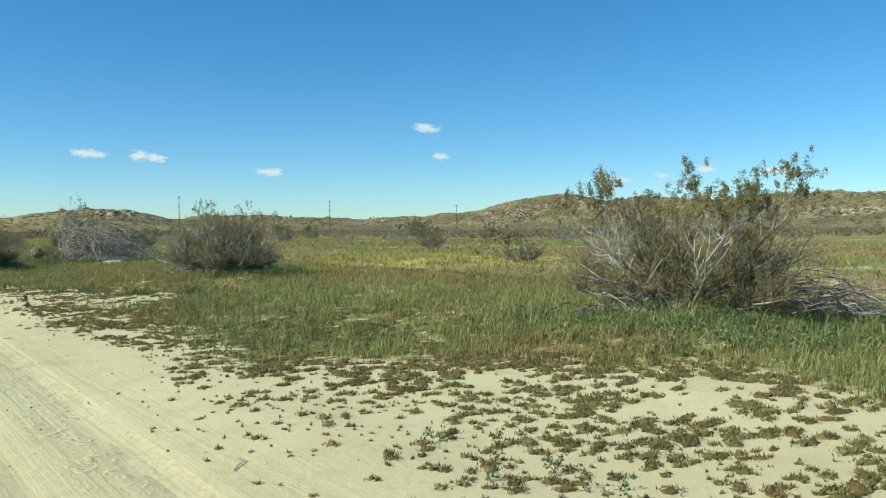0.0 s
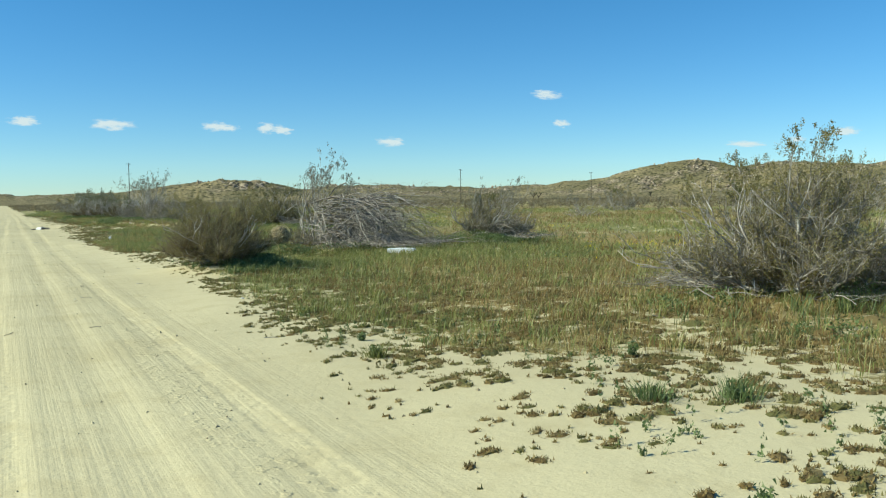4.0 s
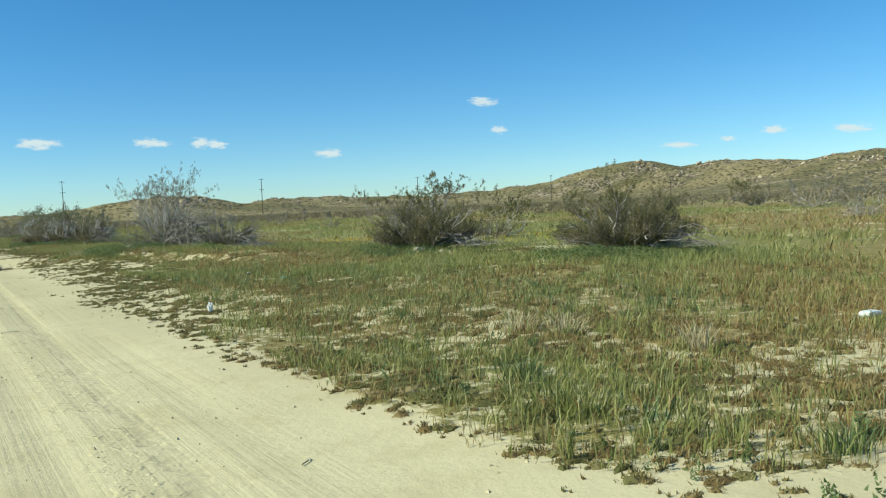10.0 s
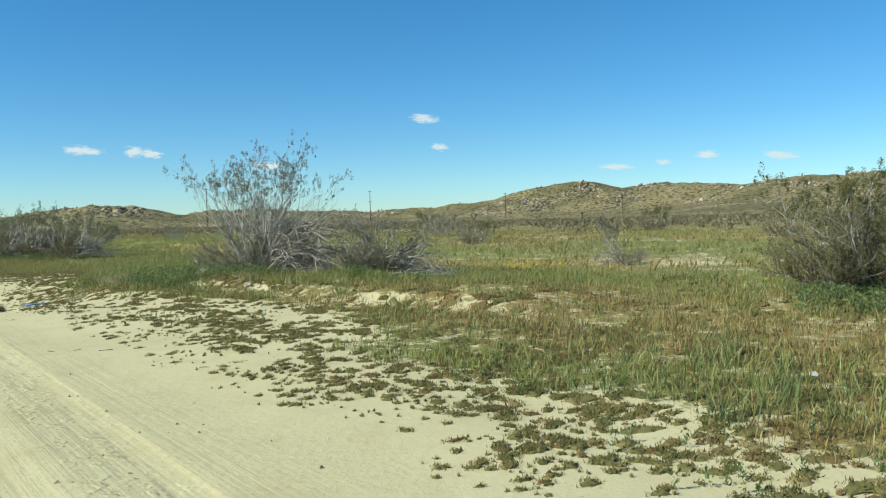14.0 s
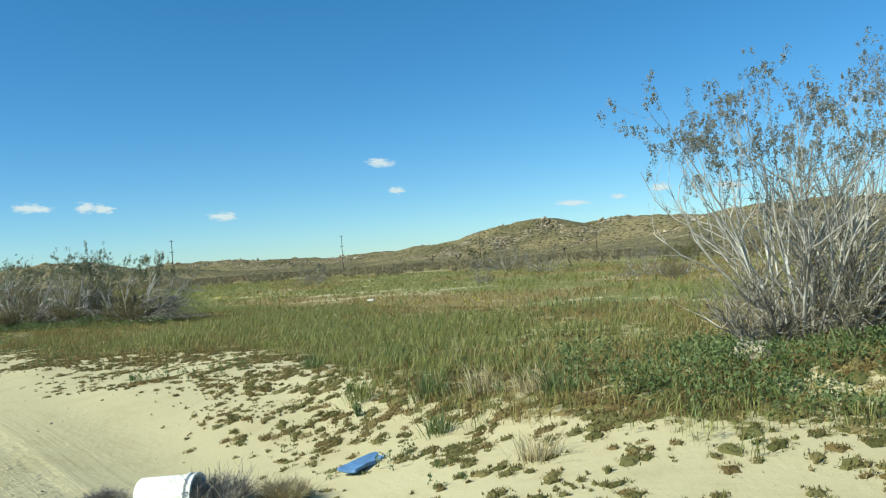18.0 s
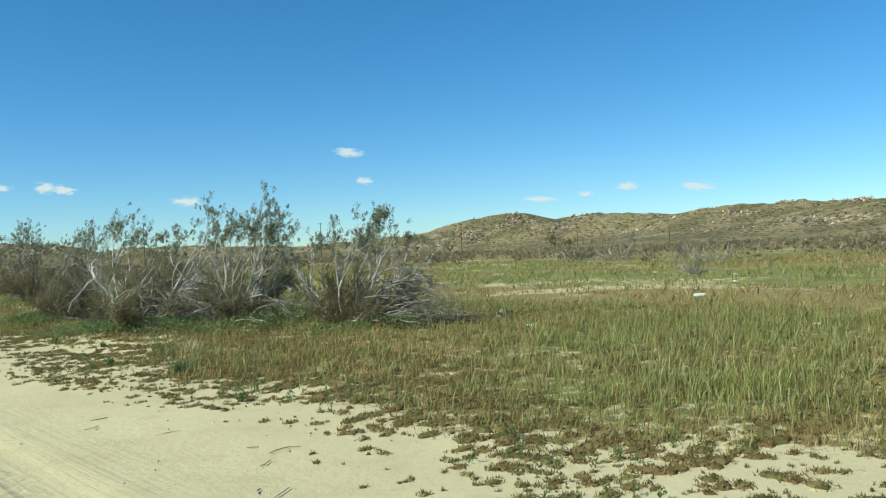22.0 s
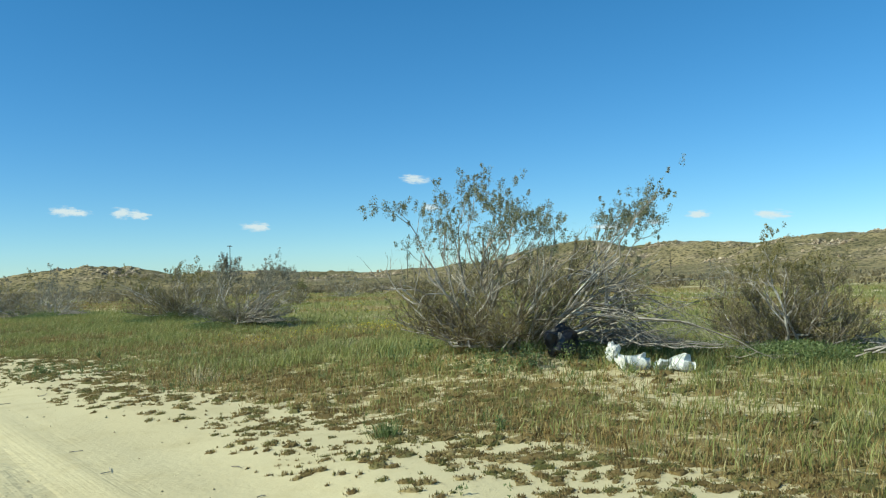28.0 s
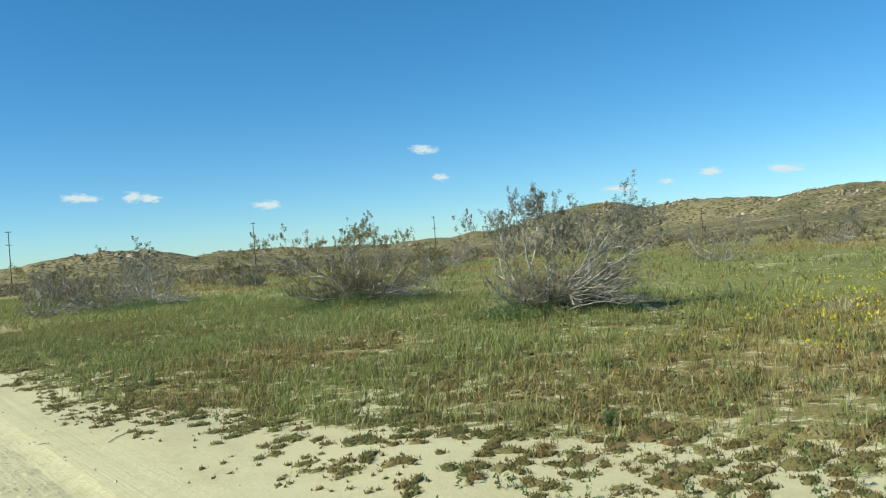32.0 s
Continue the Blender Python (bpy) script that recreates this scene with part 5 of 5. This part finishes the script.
# ---- litter along the road ----
def soft_box(size, seed, cuts=3, rough=0.04, bevel=0.02):
    bm = bmesh.new()
    bmesh.ops.create_cube(bm, size=1.0, matrix=Matrix.Diagonal((*size, 1)))
    bmesh.ops.bevel(bm, geom=bm.edges[:], offset=bevel, segments=2, affect="EDGES")
    bmesh.ops.subdivide_edges(bm, edges=bm.edges[:], cuts=cuts, use_grid_fill=True)
    for v in bm.verts:
        v.co += noise.noise_vector(v.co * 7 + Vector((seed, 0, 0))) * rough
    return bm


def lump(size, seed, rough=0.25, subdivisions=3):
    bm = bmesh.new()
    bmesh.ops.create_icosphere(bm, subdivisions=subdivisions, radius=1.0)
    for v in bm.verts:
        k = 1 + rough * noise.noise(v.co * 1.7 + Vector((seed, 3, 1))) + 0.5 * rough * noise.noise(v.co * 4.1 + Vector((1, seed, 2)))
        v.co = Vector((v.co.x * size[0], v.co.y * size[1], v.co.z * size[2])) * k
    return bm


def rest(name, x, y, label, category, me, mat, lift=0.0, turn=0.0, group=""):
    ob = part(name, me, mat)
    ob.matrix_world = pose(x, y, float(ground_z(x, y)) + lift, 0, 0, turn)
    return tagged(ob, label, category, group)


WHITE = plain("white_foam", (0.80, 0.80, 0.78), 0.7, 0.3, 14.0, 0.1, 0.004)
PLASTIC = plain("dusty_white_plastic", (0.78, 0.77, 0.72), 0.45, 0.4, 9.0, 0.18)
BLACK = plain("black_plastic_bag", (0.02, 0.02, 0.024), 0.35, 0.5, 12.0, 0.3, 0.01)
INSIDE_SHADE = plain("bucket_inside_shade", (0.05, 0.045, 0.04), 0.8, 0.2)
WIRE = plain("bucket_wire", (0.25, 0.24, 0.23), 0.5, 0.5)
BLUE = plain("faded_blue_plastic", (0.16, 0.30, 0.55), 0.5, 0.4, 10.0, 0.25)
CYAN = plain("turquoise_bottle", (0.20, 0.42, 0.40), 0.4, 0.5)
STRAWCORE = plain("matted_straw", (0.34, 0.27, 0.15), 0.95, 0.1, 18.0, 0.5, 0.02)
ROCK = plain("pale_rough_stone", (0.50, 0.43, 0.32), 0.95, 0.1, 5.0, 0.35, 0.03)

rest("foam_slab", 8.87, 35.38, "broken white foam slab lying in the grass", "foam slab", soft_box((0.68, 0.30, 0.12), 1, 3, 0.012, 0.012), WHITE, 0.10, -37)


def bucket(x, y, turn):
    ob = thing("bucket", x, y, float(ground_z(x, y)), "white plastic bucket lying on its side in the sand", "bucket")
    ob.rotation_euler.z = radians(turn)
    r0, r1, long, n = 0.125, 0.145, 0.46, 24
    rings = [(0.0, 0.02), (0.0, r0 - 0.01), (0.012, r0), (long - 0.07, r1 - 0.003), (long - 0.068, r1 + 0.008), (long - 0.05, r1 + 0.008), (long - 0.048, r1), (long - 0.012, r1 + 0.001),
             (long - 0.01, r1 + 0.01), (long, r1 + 0.01), (long, r1 - 0.006), (0.02, r0 - 0.008), (0.02, 0.01)]
    verts = [(px, rad * math.cos(2 * math.pi * k / n), rad * math.sin(2 * math.pi * k / n) + r1 - 0.02) for px, rad in rings for k in range(n)]
    quads = [(i * n + k, i * n + (k + 1) % n, (i + 1) * n + (k + 1) % n, (i + 1) * n + k) for i in range(len(rings) - 1) for k in range(n)]
    part("shell", mesh_np("shell", np.array(verts), quads, None, True), PLASTIC, ob)
    # near-black disc across the opening: the bucket's inner shade as a colour
    bm = bmesh.new()
    bmesh.ops.create_cone(bm, cap_ends=True, segments=24, radius1=r1 - 0.012, radius2=r1 - 0.012, depth=0.01, matrix=pose(long - 0.12, 0, r1 - 0.02, 0, 90, 0))
    part("shade_disc", bm, INSIDE_SHADE, ob, "dark disc painted as the shade inside the bucket")
    arc = [Vector((long - 0.06 + 0.10 * math.sin(math.pi * t / 12), -(r1 + 0.012) * math.cos(math.pi * t / 12), r1 + 0.02 + 0.02 * math.sin(math.pi * t / 12))) for t in range(13)]
    part("handle", tubes("handle", [(a, b, 0.004, 0.004, 0, 0) for a, b in zip(arc, arc[1:])], 6), WIRE, ob, "thin wire handle")


bucket(1.87, 76.72, -47)
rest("blue_scrap", 3.68, 76.38, "flat faded blue plastic scrap on the sand", "plastic scrap", soft_box((0.66, 0.2, 0.03), 5, 3, 0.02, 0.008), BLUE, 0.03, 24)
rest("trash_bag", 8.95, 114.62, "crumpled white trash bags at the bush's foot", "trash bag", soft_box((0.46, 0.26, 0.20), 7, 4, 0.09, 0.06), PLASTIC, 0.10, -38)
rest("trash_bag", 9.32, 114.22, "torn white bag beside the other bags", "trash bag", soft_box((0.50, 0.24, 0.18), 31, 4, 0.09, 0.06), PLASTIC, 0.09, -55)
rest("trash_bag", 9.16, 115.15, "small white torn bag in the grass", "trash bag", lump((0.09, 0.09, 0.15), 8, 0.6), PLASTIC, 0.14)
rest("black_bag", 8.75, 115.75, "black plastic bag caught under the bush", "trash bag", lump((0.24, 0.2, 0.24), 9, 0.5), BLACK, 0.20)
rest("white_scrap", 8.38, 117.6, "pale scrap caught in weeds", "litter", lump((0.09, 0.08, 0.09), 10, 0.5), STRAWCORE, 0.08)
rest("turquoise_bottle", 6.6, 56.8, "small turquoise bottle in the grass", "bottle", soft_box((0.15, 0.055, 0.055), 11, 2, 0.006, 0.02), CYAN, 0.08, 15)
rest("paper_scrap", 3.76, 52.43, "crumpled white paper standing in the weeds", "litter", lump((0.035, 0.035, 0.08), 12, 0.7), PLASTIC, 0.09, 30, "scraps of litter")
for k, (x, y, s) in enumerate(((8.3, 44.6, 0.22), (6.66, 59.2, 0.10), (10.3, 94.6, 0.14), (16.3, 95.1, 0.26), (25.8, 99.6, 0.18), (27.5, 104.0, 0.16), (22.0, 97.5, 0.12), (3.0, 28.0, 0.06), (12.0, 90.5, 0.10))):
    rest("paper_scrap", x, y, "small white scrap of litter in the grass", "litter", soft_box((s, s * 0.6, s * 0.25), 20 + k, 2, s * 0.08, s * 0.05), PLASTIC, s * 0.25 + 0.05, 40 * k, "scraps of litter")


# ---- straw and dry clumps ----
def straw_clump(x, y, tall, count, seed, label, lie=0.35, name="dry_grass_clump", leaf=None, group="dry grass clumps"):
    g = np.random.default_rng(seed)
    r = tall * 0.35
    px, py = x + g.normal(0, r, count), y + g.normal(0, r, count)
    h = tall * g.uniform(0.4, 1.1, count)
    tip = np.stack([(px - x) * 0.7 + g.normal(0, lie, count) * h, (py - y) * 0.7 + g.normal(0, lie, count) * h, h], 1)
    base = np.stack([px, py, ground_z(px, py) - 0.01], 1)
    a = g.uniform(0, math.pi, count)
    side = np.stack([np.cos(a), np.sin(a), 0 * a], 1) * 0.0032
    mid = base + tip * [[0.4, 0.4, 0.65]]
    top = base + tip
    verts = np.stack([base - side, base + side, mid + side, mid - side, top], 1).reshape(-1, 3)
    i = np.arange(count)[:, None] * 5
    me = mesh_np(name, verts, i + np.array([0, 1, 2, 3]), i + np.array([3, 2, 4]))
    me.materials.append(leaf or STRAW)
    tagged(new(name, me), label, "grass", group)


for k, (x, y, tall) in enumerate(((4.73, 119.3, 0.34), (8.9, 7.2, 0.35), (5.3, 76.75, 0.34), (4.15, 74.8, 0.24), (9.6, 55.5, 0.25), (5.4, 97.2, 0.3), (7.2, 43.5, 0.28), (5.8, 46.5, 0.28), (6.0, 44.8, 0.3),
                                  (5.6, 47.0, 0.28), (8.7, 121.8, 0.3), (11.6, 135.4, 0.4), (12.6, 128.4, 0.3), (8.9, 118.4, 0.3), (7.2, 72.6, 0.25), (5.5, 76.2, 0.3), (9.0, 59.0, 0.22), (6.4, 121.0, 0.22))):
    straw_clump(x, y, tall * 0.9, 130, 300 + k, "bleached dry grass clump standing in the green")


for k, (x, y, tall) in enumerate(((5.05, 18.9, 0.26), (5.35, 18.6, 0.22), (6.2, 18.2, 0.30), (6.5, 18.5, 0.24), (4.5, 20.3, 0.20), (4.0, 20.6, 0.16), (3.1, 23.4, 0.14), (8.3, 22.3, 0.24), (9.9, 21.6, 0.26), (3.7, 43.8, 0.26),
                                  (4.1, 44.9, 0.24), (4.3, 42.3, 0.20), (4.9, 41.6, 0.18), (6.0, 41.9, 0.22), (5.0, 77.2, 0.30), (4.7, 78.0, 0.24), (5.6, 75.9, 0.28), (4.4, 76.3, 0.20), (6.0, 75.2, 0.28), (5.2, 97.6, 0.20),
                                  (4.5, 95.4, 0.20), (4.6, 101.2, 0.18), (4.4, 113.7, 0.18), (8.9, 69.6, 0.28), (7.5, 69.0, 0.24), (5.6, 80.6, 0.22), (6.4, 79.8, 0.28), (7.2, 8.0, 0.24), (8.0, 7.2, 0.26), (6.9, 33.2, 0.22))):
    straw_clump(x, y, tall, 150, 500 + k, "clump of green grass standing on the sand", 0.3, "green_grass_clump", WEED if k % 3 else GRASS_GREEN, "green grass clumps on the shoulder")


def straw_ball(x, y, z, r, seed):
    """A round tangle of straw, caught in the dead branches."""
    ob = thing("tumbleweed", x, y, z - r, "round straw-coloured tumbleweed caught in dead branches", "tumbleweed")
    g = random.Random(seed)
    pieces = []
    for k in range(420):
        d = Vector((g.gauss(0, 1), g.gauss(0, 1), g.gauss(0, 1))).normalized()
        t = d.cross(Vector((g.gauss(0, 1), g.gauss(0, 1), g.gauss(0, 1)))).normalized()
        rad = r * g.uniform(0.6, 1.05)
        pts = [(d * math.cos(a) + t * math.sin(a)) * rad * (1 + 0.05 * g.gauss(0, 1)) + Vector((0, 0, r)) for a in (0, 0.25, 0.5, 0.75)]
        pieces += [(a, b, 0.004, 0.003, 0, k) for a, b in zip(pts, pts[1:])]
    tagged(part("straw", tubes("straw", pieces, 3), STRAW, ob), kind="stuff")
    part("core", lump((r * 0.8, r * 0.8, r * 0.8), seed, 0.2), STRAWCORE, ob, "matted straw core").location = (0, 0, r)


straw_ball(6.5, 37.9, 0.62, 0.28, 5)


def dry_tangle(x, y, size, seed, label, flat=0.75, kind=None):
    ob = thing("dry_weed", x, y, float(ground_z(x, y)), label, "dry weed")
    pieces, ends = crown(seed, size, size * 1.5, 16, 130, (0.2, -0.2), 0.03, 0.95, dome=True)
    tagged(part("twig_tangle", tubes("twig_tangle", pieces, 3), kind or DEADWOOD, ob), kind="stuff")
    ob.scale = (0.62, 0.62, flat)


dry_tangle(2.32, 76.28, 0.5, 71, "grey dry weed drifted against the bucket", 0.6)
dry_tangle(2.72, 76.12, 0.42, 72, "low straw-coloured dry weed flattened on the sand", 0.36, STRAW)
dry_tangle(1.68, 76.98, 0.16, 73, "small dark dry weed behind the bucket", 0.3)


def leafy_plant(seed, tall):
    """Stalks with narrow leaves all round."""
    ob = thing("leafy_weed", 0, 0, 0, "upright dark green leafy weed on the sand", "weed", "leafy weeds on the shoulder")
    g = np.random.default_rng(seed)
    r = random.Random(seed)
    at = []
    for k in range(5):
        a, lean = r.uniform(0, 6.28), r.uniform(0.05, 0.55)
        top = Vector((math.cos(a) * lean, math.sin(a) * lean, 1.0)) * tall * r.uniform(0.6, 1.05)
        pts = [top * t + Vector((0, 0, -0.01)) for t in (0, 0.35, 0.7, 1.0)]
        part("stalk", tubes("stalk", [(p, q, 0.006, 0.004, 0, 0) for p, q in zip(pts, pts[1:])], 5), WEED, ob)
        at += [tuple(top * t) for t in np.linspace(0.12, 1.0, 16)]
    at = np.repeat(np.array(at), 2, 0)
    tagged(part("leaves", flakes("leaves", at + g.normal(0, 0.02, at.shape), g, 0.028, 0.7), WEED, ob, "narrow dark green leaves"), kind="stuff")
    return ob


weeds = [leafy_plant(400 + k, t) for k, t in enumerate((0.11, 0.08, 0.14))]
PLANTS = ((3.4, 123.4, 0), (3.6, 124.9, 1), (5.2, 18.9, 1), (6.2, 18.2, 2), (3.1, 23.4, 0), (4.5, 20.3, 1), (3.0, 18.7, 2), (2.8, 17.4, 1), (5.2, 97.6, 2), (4.4, 95.4, 0), (4.6, 101.2, 2), (4.4, 113.7, 1),
          (3.4, 24.5, 1), (5.0, 22.0, 2), (4.6, 42.4, 2), (5.3, 9.0, 2), (4.2, 54.2, 1), (4.0, 92.9, 0), (4.1, 97.0, 0), (4.9, 99.6, 1), (5.2, 113.0, 2), (4.4, 77.6, 2),
          (4.8, 78.4, 0), (5.3, 15.2, 1), (4.0, 83.3, 1), (5.6, 57.6, 2), (4.3, 12.8, 1), (5.0, 46.0, 0), (4.5, 33.0, 1), (5.1, 126.2, 2), (5.8, 31.0, 0), (6.4, 20.3, 2))
for k, (x, y, n) in enumerate(PLANTS):
    m = pose(x, y, float(ground_z(x, y)), 0, 0, 67 * k)
    if k < 3:
        weeds[n if k != 1 else 1].matrix_world = pose(x, y, float(ground_z(x, y)), 0, 0, 67 * k) if k < 2 else weeds[1].matrix_world
    if k >= 2:
        copy_thing(weeds[n], m)
weeds[2].matrix_world = pose(5.9, 103.2, float(ground_z(5.9, 103.2)))


# ---- stones, pebbles and stick litter ----
for k, (x, y, s) in enumerate(((7.05, 74.75, 0.45), (12.25, 60.75, 0.42), (7.0, 72.1, 0.20), (7.6, 71.3, 0.24), (8.4, 70.6, 0.18), (5.2, 70.9, 0.10), (12.7, 60.2, 0.22), (10.0, 23.0, 0.2), (9.6, 101.0, 0.2),
                               (12.6, 97.6, 0.22), (11.9, 97.0, 0.16), (12.2, 133.0, 0.2), (12.9, 132.7, 0.16), (7.9, 118.0, 0.16), (13.0, 62.3, 0.2))):
    rest("stone", x, y, "pale rough stone beside the bush", "stone", lump((s * 0.55, s * 0.45, s * 0.3), 40 + k, 0.45, 2), ROCK, s * 0.08, 50 * k, "stones by the bushes")


def litter():
    g = np.random.default_rng(91)
    n = 9000
    x, y = g.uniform(-3.5, 5.5, n), g.uniform(4, 150, n)
    s = 0.004 + 0.016 * g.random(n) ** 2
    base = np.array([(1, 0, 0), (-0.5, 0.87, 0), (-0.5, -0.87, 0), (0, 0, 0.9)])
    a = g.uniform(0, 6.28, n)
    v = base[None] * s[:, None, None] * g.uniform(0.6, 1.6, (n, 1, 3))
    vx = v[..., 0] * np.cos(a)[:, None] - v[..., 1] * np.sin(a)[:, None]
    vy = v[..., 0] * np.sin(a)[:, None] + v[..., 1] * np.cos(a)[:, None]
    verts = np.stack([x[:, None] + vx, y[:, None] + vy, (ground_z(x, y) - 0.002)[:, None] + v[..., 2]], -1).reshape(-1, 3)
    i = np.arange(n)[:, None] * 4
    tris = np.concatenate([i + np.array(t) for t in ((0, 1, 3), (1, 2, 3), (2, 0, 3))])
    me = mesh_np("pebbles", verts, None, tris)
    me.materials.append(STONE)
    tagged(new("pebbles", me), "small pebbles and clods scattered over the sand", "pebbles", kind="stuff")
    pieces = []
    r = random.Random(92)
    for k in range(260):
        x, y = r.uniform(-3, 9), r.uniform(4, 150)
        a, long = r.uniform(0, 6.28), r.uniform(0.06, 0.3)
        p = Vector((x, y, float(ground_z(x, y)) + 0.01))
        for _ in range(3):
            a += r.gauss(0, 0.4)
            q = p + Vector((math.cos(a), math.sin(a), 0)) * long / 3
            q.z = float(ground_z(q.x, q.y)) + 0.012
            pieces.append((p, q, 0.005, 0.004, 0, k))
            p = q
    me = tubes("stick_litter", pieces, 3)
    me.materials.append(DEADWOOD)
    tagged(new("stick_litter", me), "broken grey sticks scattered over the sand", "sticks", kind="stuff")


litter()


# ---- joshua trees far off ----
def joshua_tree(x, y, tall, seed):
    ob = thing("joshua_tree", x, y, float(ground_z(x, y)), "dark joshua tree far off before the hills", "joshua tree", "joshua trees on the plain")
    r = random.Random(seed)
    pieces, tips = [], []

    def arm(p, d, long, thick, level):
        q = p + d * long
        pieces.append((p, q, thick, thick * 0.85, 0, 0))
        if level == 0:
            tips.append((q, d))
            return
        for k in range(2 if r.random() < 0.6 else 3):
            c = (d + Vector((r.gauss(0, 0.6), r.gauss(0, 0.6), 0.25))).normalized()
            arm(q, c, long * r.uniform(0.5, 0.8), thick * 0.8, level - 1)

    arm(Vector((0, 0, -0.2)), Vector((0, 0, 1)), tall * 0.42, 0.22, 2)
    part("trunk", tubes("trunk", pieces, 7), JOSHUA_BARK, ob)
    for q, d in tips:
        g = np.random.default_rng(r.randrange(10 ** 6))
        n = 70
        out = g.normal(0, 1, (n, 3)) + np.array(tuple(d)) * 0.8
        out /= np.linalg.norm(out, axis=1, keepdims=True)
        w = np.cross(out, g.normal(0, 1, (n, 3)))
        w /= np.linalg.norm(w, axis=1, keepdims=True)
        c = np.array(tuple(q)) + np.array(tuple(d)) * 0.1
        long = g.uniform(0.3, 0.55, (n, 1))
        verts = np.stack([c - w * 0.03, c + w * 0.03, c + out * long], 1).reshape(-1, 3)
        part("leaf_head", mesh_np("leaf_head", verts, None, np.arange(n * 3).reshape(-1, 3)), JOSHUA_LEAF, ob, "spiky dark green leaves")


JOSHUA_BARK = plain("shaggy_dark_bark", (0.12, 0.095, 0.07), 0.95, 0.1, 6.0, 0.4)
JOSHUA_LEAF = plain("joshua_leaves", (0.075, 0.085, 0.04), 0.7, 0.2, 8.0, 0.4)
joshua_tree(191, 300, 4.6, 1)
joshua_tree(243, 382, 5.6, 2)
joshua_tree(265, 318, 4.6, 4)
